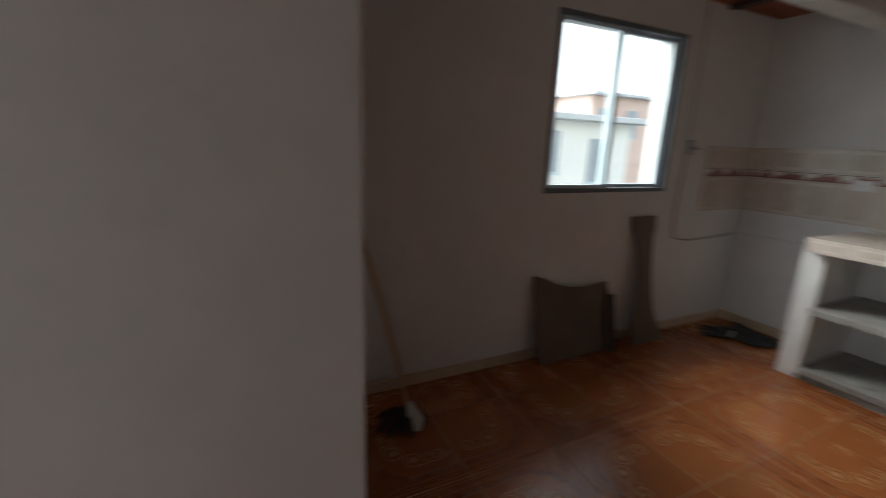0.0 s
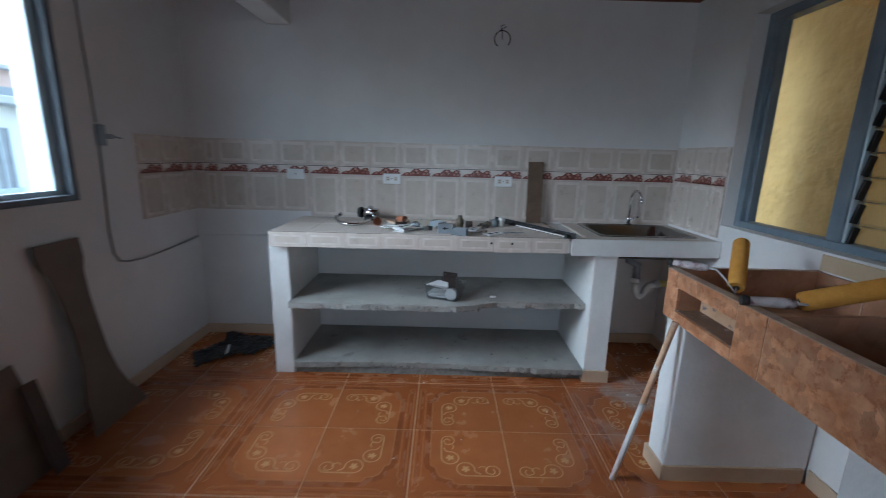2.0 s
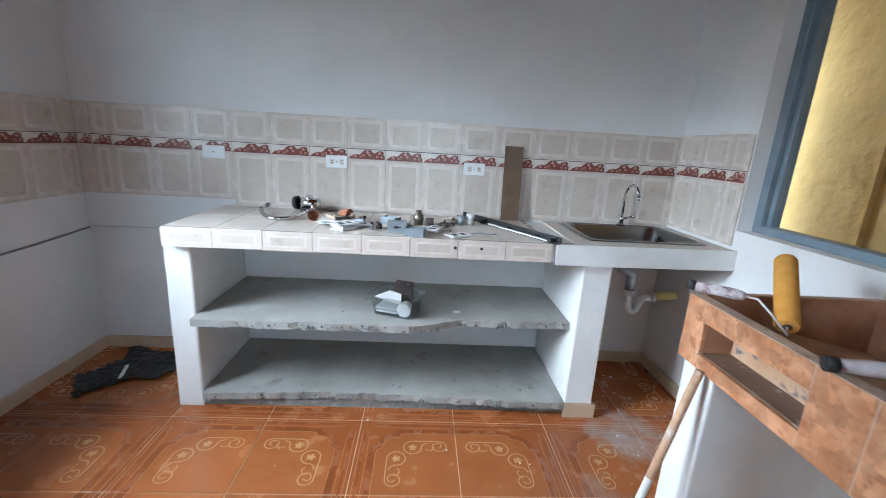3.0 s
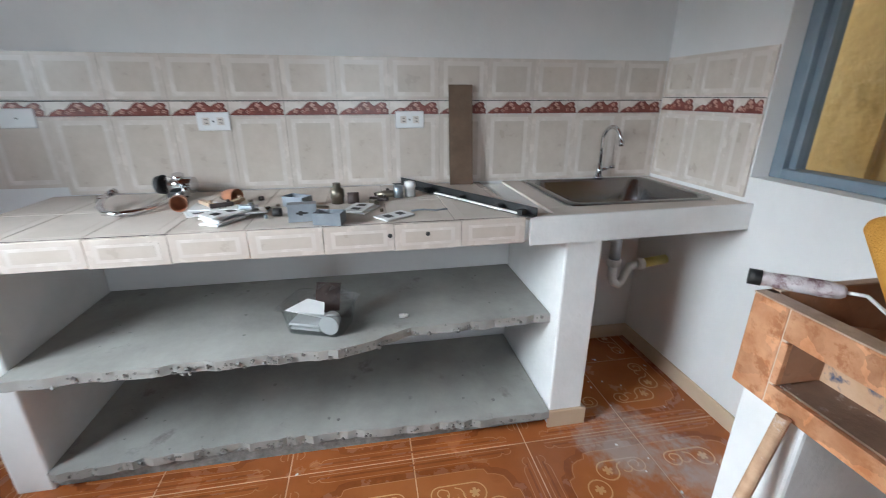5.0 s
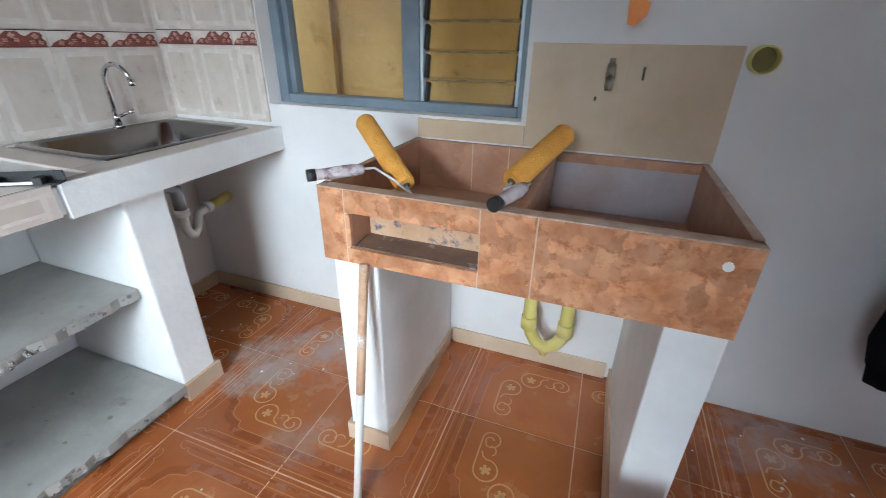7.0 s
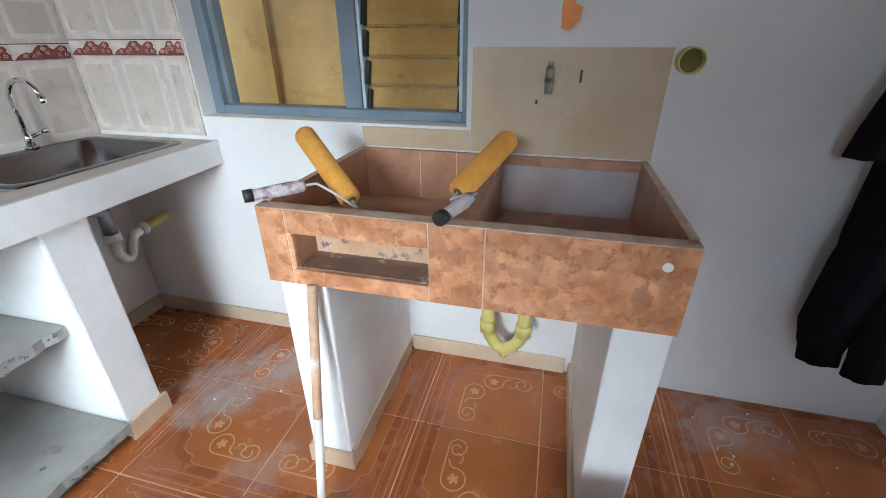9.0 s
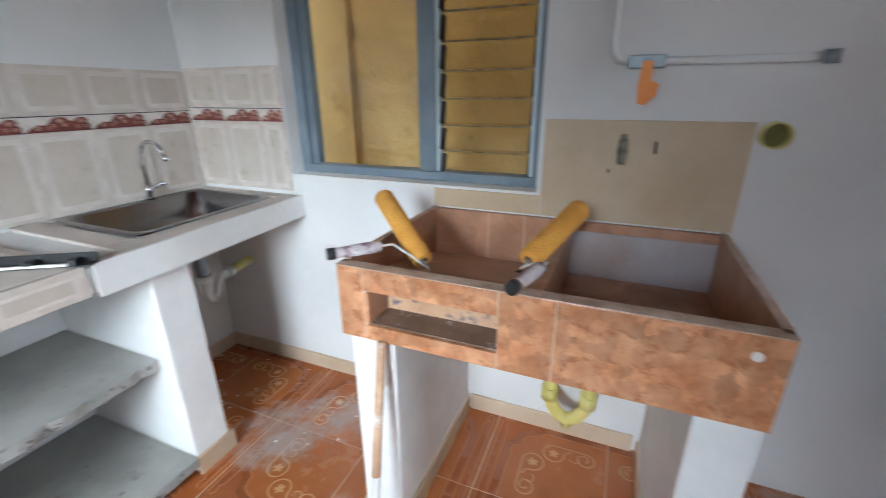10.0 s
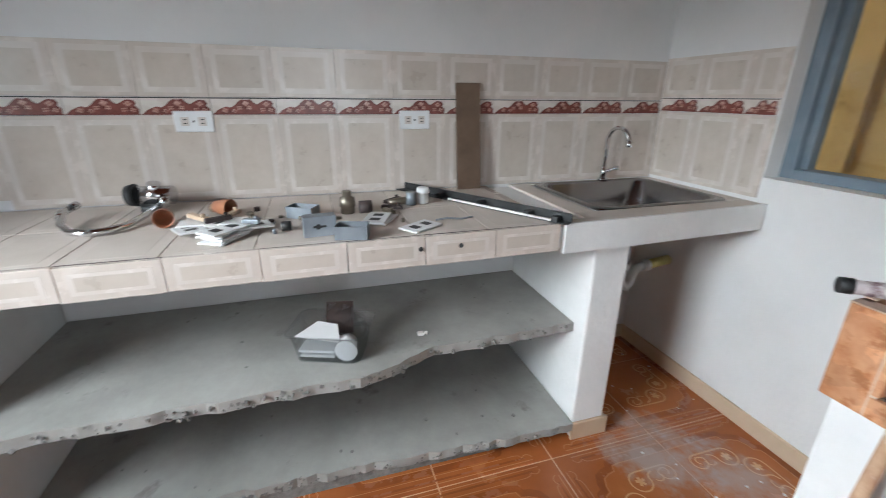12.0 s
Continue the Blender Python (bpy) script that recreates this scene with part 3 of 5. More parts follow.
counter()
# Small black stubs stand for the dark screw holes in the edge tiles.
for _y in (0.04, -0.075):
    tagged(Shape().tube([(3.7452, _y, 0.848), (3.7460, _y, 0.848)], 0.007, 10).tube([(3.741, _y, 0.848), (3.7452, _y, 0.848)], 0.0045, 8).done("screw", [M_BLACK]), "black stub standing for a screw hole in the tiled counter edge", "screw", "screws in the counter edge")
# Raised dark marks stand for a slot and a hole in the splash tiles.
for _x, _z, _h in ((2.43, 1.135, 0.018), (2.553, 1.06, 0.006)):
    tagged(Shape().box((_x - 0.003, SOUTH + 0.0075, _z - _h), (_x + 0.003, SOUTH + 0.013, _z + _h), bev=0.001).done("nail", [M_JOIST]), "raised dark mark standing for a hole in the sandy splash tiles", "nail", "nails in the splash tiles")


def kitchen_sink():
    c = base("kitchen_sink", (4.09, -0.89, 0.88), "stainless steel sink bowl set in the counter", "sink")
    at = Matrix.Translation(-c.location)

    def ring(s, cx, cy, hx, hy, r, z):
        vs = []
        for qx, qy, a0 in ((1, 1, 0), (-1, 1, 90), (-1, -1, 180), (1, -1, 270)):
            for x, y in arc(cx + qx * (hx - r), cy + qy * (hy - r), r, a0, a0 + 90, 5):
                vs.append(s.bm.verts.new((x, y, z)))
        return vs

    s = Shape()
    cx, cy = 4.09, -0.885
    rings = [ring(s, cx, cy, hx, hy, r, z) for hx, hy, r, z in ((0.236, 0.292, 0.045, 0.8835), (0.232, 0.288, 0.045, 0.888), (0.212, 0.268, 0.05, 0.888), (0.205, 0.258, 0.06, 0.880), (0.195, 0.246, 0.075, 0.80), (0.18, 0.23, 0.085, 0.755), (0.155, 0.205, 0.08, 0.735), (0.03, 0.03, 0.028, 0.728))]
    for a, b in zip(rings, rings[1:]):
        for k in range(len(a)):
            f = s.bm.faces.new((a[k], a[(k + 1) % len(a)], b[(k + 1) % len(a)], b[k]))
            f.smooth = True
    s.bm.faces.new(rings[-1])
    s.done("bowl", [M_STEEL], c, at)
    s = Shape().tube([(cx, cy, 0.7285), (cx, cy, 0.731)], 0.028, 16, 0)
    s.done("drain", [M_CHROME], c, at)
    # trap below
    dy = cy - 0.06
    s = Shape().tube([(cx, cy, 0.727), (cx, cy, 0.69), (cx, dy, 0.66), (cx, dy, 0.56)], 0.024, 14, 1)
    s.tube([(cx, dy, 0.56), (cx, dy, 0.49), (cx + 0.008, dy - 0.02, 0.455), (cx + 0.016, dy - 0.045, 0.442), (cx + 0.024, dy - 0.07, 0.455), (cx + 0.03, dy - 0.085, 0.49), (cx + 0.036, dy - 0.105, 0.515), (cx + 0.045, dy - 0.16, 0.522)], 0.019, 12, 0)
    s.tube([(cx + 0.045, dy - 0.16, 0.522), (cx + 0.06, SOUTH + 0.004, 0.53)], 0.022, 12, 2)
    s.tube([(cx, dy, 0.545), (cx, dy, 0.575)], 0.030, 14, 0).tube([(cx + 0.043, dy - 0.145, 0.522), (cx + 0.045, dy - 0.175, 0.523)], 0.027, 14, 0)
    s.done("trap", [M_PVC_W, M_GREY, M_PVC_Y], c, at)
    return c


kitchen_sink()


def sink_tap():
    c = base("sink_tap", (4.315, -0.952, 0.8885), "chrome swan-neck sink tap with small side lever", "tap")
    Shape().tube([(0, 0, -0.001), (0, 0, 0.008)], 0.022, 16).tube([(0, 0, 0.008), (0, 0, 0.06)], [0.014, 0.012], 14).done("base", [M_CHROME], c)
    pts = [(0, 0, 0.05), (0, 0, 0.15)] + [(-0.055 + 0.055 * math.cos(radians(a)), -0.02 * (a / 180), 0.175 + 0.055 * math.sin(radians(a))) for a in range(0, 161, 16)] + [(-0.112, -0.022, 0.17)]
    Shape().tube(pts, 0.0085, 12).tube([(-0.111, -0.022, 0.178), (-0.1125, -0.022, 0.155)], 0.011, 12).done("spout", [M_CHROME], c)
    Shape().tube([(0, 0, 0.035), (-0.01, -0.05, 0.05)], [0.008, 0.005], 10).tube([(-0.01, -0.05, 0.05), (-0.012, -0.066, 0.053)], 0.008, 10).done("lever", [M_CHROME], c)


sink_tap()


# ---- laundry sink ----
def laundry_sink():
    c = base("laundry_sink", (2.67, -0.94, 0), "double laundry sink faced with marbled terracotta tiles on white piers", "laundry sink")
    at = Matrix.Translation(-c.location)
    X0, X1, F, B, Z0, Z1 = 2.20, 3.153, -0.628, SOUTH + 0.004, 0.687, 0.89
    rx0, rx1, rz0, rz1 = 2.731, 3.066, 0.734, 0.826
    # piers
    for a, b in ((3.003, 3.135), (2.203, 2.324)):
        Shape().box((a, B, 0), (b, F - 0.012, Z0), bev=0.007).done("pier", [M_WHITE], c, at)
        Shape().box((a - 0.011, B + 0.02, 0), (a, F - 0.012, 0.072), bev=0.003).box((b, B + 0.02, 0), (b + 0.011, F - 0.012, 0.072), bev=0.003).box((a - 0.011, F - 0.012, 0), (b + 0.011, F, 0.072), bev=0.003).done("skirting", [M_SKIRT], c, at)
    # front face tiles with the soap recess
    tiles = [(3.082, X1, Z0, Z1), (2.733, 3.079, rz1, Z1), (2.733, 3.079, Z0, rz0), (3.066, 3.079, rz0, rz1), (2.608, 2.730, Z0, Z1), (X0, 2.605, Z0, Z1)]
    for a, b, z0, z1 in tiles:
        Shape().box((a, F - 0.012, z0 + 0.001), (b, F, z1 - 0.004), bev=0.0015).done("face_tile", [M_TUB], c, at)
    s = Shape().box((X0 + 0.002, F - 0.022, Z0), (2.731, F - 0.0022, Z1 - 0.004)).box((rx1 + 0.006, F - 0.022, Z0), (X1 - 0.002, F - 0.0022, Z1 - 0.004)).box((2.731, F - 0.022, Z0), (rx1 + 0.006, F - 0.0022, rz0 - 0.0065)).box((2.731, F - 0.022, rz1 + 0.006), (rx1 + 0.006, F - 0.0022, Z1 - 0.004))
    s.done("backing", [M_TUB_JOINT], c, at)
    s = Shape()
    s.box((rx0 - 0.004, F - 0.105, rz0 - 0.004), (rx1 + 0.004, F - 0.10, rz1 + 0.004), 1)
    s.box((rx0, F - 0.10, rz0 - 0.006), (rx1, F - 0.0126, rz0 - 0.001), 2).box((rx0, F - 0.10, rz1 + 0.001), (rx1, F - 0.023, rz1 + 0.005), 0)
    s.box((rx0 - 0.005, F - 0.10, rz0), (rx0 - 0.001, F - 0.0126, rz1), 0).box((rx1 + 0.001, F - 0.10, rz0), (rx1 + 0.005, F - 0.0126, rz1), 0)
    s.done("soap_recess", [M_TUB_IN, M_SOAP, M_SOAP2], c, at)
    # rim and basins
    t = 0.018
    dv = 2.655
    s = Shape()
    s.box((X0, B, Z0), (X0 + t, F - 0.023, Z1)).box((X1 - t, B, Z0), (X1, F - 0.023, Z1)).box((dv - 0.012, B + t, Z0), (dv + 0.012, F - 0.023, Z1 - 0.012)).box((X0 + t, B, Z0), (X1 - t, B + t, Z1))
    s.box((X0 + t, F - 0.034, rz1 + 0.006), (X1 - t, F - 0.023, Z1 - 0.004))
    s.done("basin_walls", [M_TUB_IN], c, at)
    Shape().box((X0 - 0.001, F - 0.036, Z1 - 0.0035), (X1 + 0.001, F + 0.001, Z1), bev=0.0012).box((X0 - 0.001, B, Z1 + 0.0005), (X0 + t, F - 0.037, Z1 + 0.003)).box((X1 - t, B, Z1 + 0.0005), (X1 + 0.001, F - 0.037, Z1 + 0.003)).done("rim", [M_RIM], c, at)
    Shape().prism([(F - 0.106, 0.0), (B + t, 0.0), (B + t, 0.030), (F - 0.106, 0.139)], X1 - t - dv - 0.012, Matrix(((0, 0, 1, dv + 0.012), (1, 0, 0, 0), (0, 1, 0, Z0), (0, 0, 0, 1)))).done("washboard", [M_BOARD], c, at)
    Shape().box((dv + 0.012, F - 0.105, rz1 + 0.006), (X1 - t, F - 0.034, rz1 + 0.012)).done("ledge", [M_BOARD], c, at)
    Shape().box((X0 + t, B + t, Z0), (dv - 0.012, F - 0.036, Z0 + 0.015)).done("basin_floor", [M_TUB_IN], c, at)
    Shape().box((X0 + t + 0.001, B + t, Z0 + 0.016), (dv - 0.013, B + t + 0.004, Z1 - 0.03)).done("back_lining", [M_TUB_GREY], c, at)
    Shape().tube([(2.77, -1.05, 0.752), (2.77, -1.05, 0.7585)], 0.016, 14).done("drain", [M_BLACK], c, at)
    for x in (2.93, 2.80):
        Shape().box((x, B + t, Z0 + 0.035), (x + 0.0025, B + t + 0.002, Z1)).done("joint", [M_TUB_JOINT], c, at)
    Shape().tube([(2.253, F, 0.845), (2.253, F + 0.003, 0.845)], 0.010, 9).done("plaster_blob", [M_WHITE], c, at)
    s = Shape().tube([(2.52, -1.10, Z0), (2.52, -1.10, 0.30), (2.53, -1.10, 0.25), (2.555, -1.10, 0.21), (2.585, -1.10, 0.197), (2.615, -1.10, 0.21), (2.64, -1.10, 0.25), (2.65, -1.10, 0.30), (2.65, -1.10, Z0)], 0.024, 14)
    s.tube([(2.52, -1.10, 0.27), (2.52, -1.10, 0.32)], 0.029, 14).tube([(2.65, -1.10, 0.27), (2.65, -1.10, 0.32)], 0.029, 14).tube([(2.585, -1.10, 0.20), (2.585, -1.10, 0.162)], [0.02, 0.014], 12)
    tagged(s.done("trap", [M_PVC_Y], c, at), "yellow plastic trap")
    return c


M_SOAP = paint("paint_stained_tile", (0.50, 0.30, 0.17), (0.62, 0.42, 0.28), 0.45, 12, 0.2, 60, stain=(0.07, 0.09, 0.16), stain_at=0.53, stain_scale=22)
# Floor of the soap recess: darker brown with pale spots.
M_SOAP2 = paint("dark_brown_tile", (0.13, 0.08, 0.055), (0.24, 0.15, 0.10), 0.5, 12, 0.3, 60, stain=(0.58, 0.57, 0.55), stain_at=0.57, stain_scale=18)
M_RIM = paint("worn_rim", (0.40, 0.27, 0.19), (0.62, 0.48, 0.37), 0.4, 24, 0.2, 90)
M_BOARD = paint("tub_ledge_tile", (0.42, 0.23, 0.13), (0.54, 0.34, 0.22), 0.42, 8, 0.15, 60, stain=(0.56, 0.48, 0.43), stain_at=0.58, stain_scale=5)
laundry_sink()


def roller(at, sleeve_at, label):
    """Paint roller: at places the grip, sleeve_at (two points, world) the fleece sleeve."""
    g0, g1 = at
    s0, s1 = sleeve_at
    c = base("paint_roller", tuple(g0), label, "paint roller", "paint rollers in the laundry sink")
    m = Matrix.Translation(-c.location)
    g0, g1, s0, s1 = Vector(g0), Vector(g1), Vector(s0), Vector(s1)
    ax = (g1 - g0)
    s = Shape().tube([g0 + ax * k for k in (0, 0.12, 0.2, 0.5, 0.8, 0.95, 1.0)], [0.013, 0.015, 0.0135, 0.016, 0.0165, 0.014, 0.009], 14)
    s.done("grip", [M_GRIP], c, m)
    Shape().tube([g0 - ax * 0.02, g0 + ax * 0.13], 0.0158, 14).done("end_cap", [M_BLACK], c, m)
    d = (s1 - s0).normalized()
    Shape().tube([s0, s0 + d * 0.008, s1 - d * 0.008, s1], [0.026, 0.030, 0.030, 0.026], 22).done("sleeve", [M_SPONGE], c, m)
    Shape().tube([s0 - d * 0.002, s1 + d * 0.002], 0.012, 14).done("core", [M_WOOD], c, m)
    mid = s0 - d * 0.03
    Shape().tube([g1 - ax * 0.05, g1 + ax * 0.2, (g1 + ax * 0.2 + mid) / 2 + Vector((0, 0, 0.004)), mid, s0 - d * 0.001], 0.0035, 8).done("wire", [M_RODW], c, m)


roller(((3.185, -0.642, 0.905), (3.085, -0.745, 0.907)), ((2.99, -0.80, 0.857), (3.185, -0.93, 0.995)), "orange fleece paint roller with smeared grip, resting in sink")
roller(((2.70, -0.612, 0.907), (2.66, -0.745, 0.912)), ((2.70, -0.79, 0.905), (2.605, -0.99, 0.995)), "orange fleece paint roller with pale grip across divider")


def stick():
    c = base("wooden_stick", (2.995, -0.43, 0), "thin stick, peeled wood above and white paint below, leaning", "stick")
    a, b = Vector((0, 0, 0.0)), Vector((0.03, -0.184, 0.70))
    mid = a.lerp(b, 0.5)
    Shape().tube([a, mid], [0.012, 0.012], 8).done("painted_part", [M_RODW], c)
    Shape().tube([mid, b], [0.0125, 0.0125], 6).done("bare_part", [M_ROD], c)


stick()


def bucket():
    c = base("bucket", (2.30, -0.29, 0), "round white plastic bucket on the tiled floor", "bucket")
    s = Shape()
    prof = [(0.0, 0.004), (0.115, 0.004), (0.118, 0.0), (0.148, 0.30), (0.155, 0.302), (0.155, 0.316), (0.146, 0.318), (0.114, 0.012), (0.0, 0.012)]
    rings = [[s.bm.verts.new((r * math.cos(a), r * math.sin(a), z)) for a in (2 * math.pi * k / 32 for k in range(32))] for r, z in prof[1:-1]]
    for a, b in zip(rings, rings[1:]):
        for k in range(32):
            s.bm.faces.new((a[k], a[(k + 1) % 32], b[(k + 1) % 32], b[k])).smooth = True
    s.bm.faces.new(rings[0][::-1]), s.bm.faces.new(rings[-1])
    s.done("body", [M_PLATE], c)
    Shape().tube([(0.158 * math.cos(radians(a)), 0.158 * math.sin(radians(a)), 0.285 - 0.14 * math.sin(radians(a))) for a in range(0, 181, 12)], 0.003, 8).done("handle", [M_ALU], c)


bucket()


# ---- fittings on the walls ----
def outlet(y, z, holes, label):
    c = base("wall_outlet", (EAST - 0.0085, y, z), label, "outlet", "outlets over the counter")
    Shape().box((-0.006, -0.059, -0.034), (0, 0.059, 0.034), bev=0.003).done("plate", [M_PLATE], c)
    s = Shape()
    for yy in holes:
        s.box((-0.0068, yy - 0.012, -0.014), (-0.0061, yy + 0.012, 0.014), 1)
        for k in (-0.006, 0.006):
            s.box((-0.0075, yy - 0.006, k - 0.0015), (-0.0069, yy + 0.004, k + 0.0015), 0)
    s.box((-0.0072, -0.003, -0.003), (-0.0061, 0.003, 0.003), 0)
    s.done("sockets", [M_BLACK, M_TILE_LINE], c)


outlet(1.314, 1.168, (), "white blank outlet plate with a screw on tiles")
outlet(0.664, 1.152, (-0.026, 0.026), "white double outlet plate on the tiled wall")
outlet(-0.090, 1.152, (-0.026, 0.026), "white double outlet plate on the tiled wall")


def lamp_hole():
    c = base("lamp_ring", (EAST, -0.035, 2.04), "bare wire ring of a missing wall lamp", "lamp ring")
    pts = [(-0.006, 0.05 * math.cos(radians(a)), 0.05 * math.sin(radians(a))) for a in range(-55, 226, 12)]
    Shape().tube(pts, 0.0035, 6).done("ring", [M_BLACK], c)
    Shape().tube([(0, 0.0, 0.0), (-0.02, 0.004, 0.03), (-0.012, 0.012, 0.075), (-0.004, -0.01, 0.085)], 0.0025, 6).tube([(0, 0.02, 0.05), (-0.02, -0.02, 0.07)], 0.0025, 6).done("wires", [M_BLACK], c)


lamp_hole()


def wall_pipe_south():
    c = base("water_pipe", (2.33, SOUTH, 1.37), "white painted water pipe with an orange-handled valve", "pipe")
    y = 0.014
    Shape().tube([(-0.24, y, 0.0), (0.205, y, 0.0), (0.235, y, 0.006), (0.25, y, 0.03), (0.254, y, 0.06), (0.254, y, 0.91)], 0.011, 12).done("pipe", [M_WALL], c)
    Shape().tube([(-0.24, y, 0), (-0.27, y + 0.012, 0.0)], 0.0165, 14).done("end_cap", [M_GREY], c)
    Shape().box((0.11, y - 0.012, -0.018), (0.205, y + 0.018, 0.018), bev=0.004).tube([(0.155, y, 0), (0.155, y + 0.045, -0.005)], 0.012, 12).done("valve", [M_GREY], c)
    Shape().prism([(-0.014, 0.0), (0.012, 0.0), (0.014, -0.05), (0.035, -0.06), (0.03, -0.09), (0.004, -0.115), (-0.016, -0.11), (-0.02, -0.06)], 0.006, Matrix(((-1, 0, 0, 0.155), (0, 0, 1, y + 0.044), (0, 1, 0, 0.0), (0, 0, 0, 1)))).done("handle", [M_ORANGE], c)


def drain_stub():
    c = base("drain_pipe", (2.15, SOUTH, 1.18), "open yellow plastic drain stub in the wall", "pipe")
    s = Shape()
    n = 24
    rings = []
    for r, y in ((0.035, 0.0), (0.035, 0.045), (0.0315, 0.045), (0.0315, -0.0)):
        rings.append([s.bm.verts.new((r * math.cos(2 * math.pi * k / n), y, r * math.sin(2 * math.pi * k / n))) for k in range(n)])
    for a, b in zip(rings, rings[1:]):
        for k in range(n):
            s.bm.faces.new((a[k], a[(k + 1) % n], b[(k + 1) % n], b[k]))
    s.done("pipe", [M_PVC_Y], c)
    Shape().tube([(0, 0.001, 0), (0, 0.012, 0)], 0.031, 24).done("plug", [M_PVC_D], c)


M_PVC_D = paint("olive_pvc", (0.13, 0.11, 0.02), (0.20, 0.165, 0.04), 0.5, 9, 0.1, 60)
wall_pipe_south()
drain_stub()


def bib_tap():
    c = base("wall_tap", (2.52, SOUTH + 0.008, 1.15), "small corroded grey tap without handle", "tap")
    Shape().tube([(0, 0, -0.03), (0, 0.05, -0.03), (0, 0.062, -0.045), (0, 0.064, -0.06)], [0.011, 0.012, 0.012, 0.010], 12).tube([(0, 0.035, -0.03), (0, 0.038, 0.01)], [0.015, 0.012], 12).tube([(0, 0.038, 0.01), (0, 0.038, 0.025)], 0.008, 10).done("body", [M_BRASS2], c)


M_BRASS2 = paint("corroded_metal", (0.22, 0.19, 0.14), (0.36, 0.33, 0.27), 0.55, 30, 0.4, 120, metal=0.7)
bib_tap()


def north_cable():
    c = base("wall_cable", (3.48, NORTH, 1.3), "thin grey cable clipped along the white wall", "cable")
    at = Matrix.Translation(-c.location)
    y = NORTH - 0.006
    pts = [(3.575, y, 2.28), (3.58, y, 1.9), (3.588, y, 1.6), (3.592, y, 1.43)]
    Shape().tube(pts, 0.004, 6).done("cable", [M_CABLE], c, at)
    pts = [(3.59, y, 1.32), (3.585, y, 1.1), (3.575, y, 0.9), (3.585, y, 0.78), (3.615, y, 0.73), (3.68, y, 0.71), (3.8, y, 0.70), (4.0, y, 0.705), (4.2, y, 0.715), (4.345, y, 0.725)]
    Shape().tube(pts, 0.0055, 6).done("cable", [M_CABLE], c, at)
    pts = [(4.345, y, 0.725), (EAST - 0.006, y - 0.02, 0.727), (EAST - 0.006, 1.6, 0.735), (EAST - 0.008, 1.36, 0.745), (EAST - 0.02, 1.31, 0.76)]
    Shape().tube(pts, 0.006, 6).done("cable", [M_WALL], c, at)


M_CABLE = paint("grey_cable", (0.26, 0.25, 0.25), (0.36, 0.35, 0.35), 0.6, 20, 0.1, 90)
north_cable()


def stop_valve():
    c = base("stop_valve", (3.60, NORTH, 1.37), "grey gas stop valve on the wall", "valve")
    Shape().box((-0.018, -0.03, -0.05), (0.018, 0, 0.05), bev=0.006).tube([(0.0, -0.02, -0.005), (0.05, -0.035, -0.005)], 0.012, 10).tube([(0.05, -0.035, -0.005), (0.10, -0.04, -0.012)], 0.004, 8).done("body", [M_GREY], c)


stop_valve()


def hanging_wire():
    c = base("loose_cable", (EAST - 0.02, 1.36, 0.07), "yellow wire hanging beside the counter", "cable")
    Shape().tube([(-0.02, -0.04, 0.42), (-0.03, -0.01, 0.35), (-0.035, 0.015, 0.25), (-0.03, 0.03, 0.15), (-0.03, 0.025, 0.06), (-0.05, 0.02, -0.066)], 0.005, 8).done("wire", [M_PVC_Y], c)


hanging_wire()


# ---- things that lean and hang ----
def leaning_plate(name, poly, x, foot, top_z, label):
    """A thin board cut to poly (x along the wall, y up its face), leaning on the north wall."""
    ang = math.degrees(math.asin(min(0.5, (NORTH - 0.016 - foot) / top_z)))
    m = pose(x, foot, 0.0, 90 - ang, 0, 0)
    ob = Shape().prism(poly, 0.008, Matrix.Identity(4)).done(name, [M_SCRAP])
    ob.matrix_basis = m
    return tagged(ob, label, "board")


leaning_plate("hardboard_offcut", [(0.03, 0.0), (0.66, 0.0), (0.64, 0.2), (0.60, 0.48), (0.50, 0.47), (0.40, 0.465), (0.28, 0.475), (0.17, 0.505), (0.08, 0.55), (0.0, 0.575), (0.01, 0.3)], 2.366, 1.915, 0.57, "brown hardboard offcut with a curved top leaning on wall")
leaning_plate("hardboard_strip", [(0.03, 0.0), (0.36, 0.0), (0.34, 0.06), (0.28, 0.14), (0.24, 0.24), (0.215, 0.36), (0.205, 0.5), (0.20, 0.64), (0.205, 0.76), (0.225, 0.82), (0.225, 0.91), (0.0, 0.91), (0.0, 0.83), (0.035, 0.76), (0.06, 0.62), (0.07, 0.46), (0.065, 0.34), (0.03, 0.18)], 3.145, 1.89, 0.91, "brown hardboard strip with hollowed sides leaning on wall")
_o = Shape().box((-0.05, -0.01, 0), (0.05, 0.0, 0.405), bev=0.002).done("wooden_board", [M_WOOD])
_o.matrix_basis = pose(EAST - 0.055, -0.302, 0.884, 0, 6.2, 0) @ pose(0, 0, 0, 0, 0, -90)
tagged(_o, "brown wooden board standing against the tiled wall", "board")
# Dark narrow strip along the right edge of the offcut.
_o = Shape().box((-0.035, -0.008, 0), (0.035, 0.0, 0.40), bev=0.002).done("dark_strip", [M_JOIST])
_o.matrix_basis = pose(2.975, 1.865, 0, -12, 0, 0)
tagged(_o, "dark narrow strip leaning against the hardboard offcut", "board")


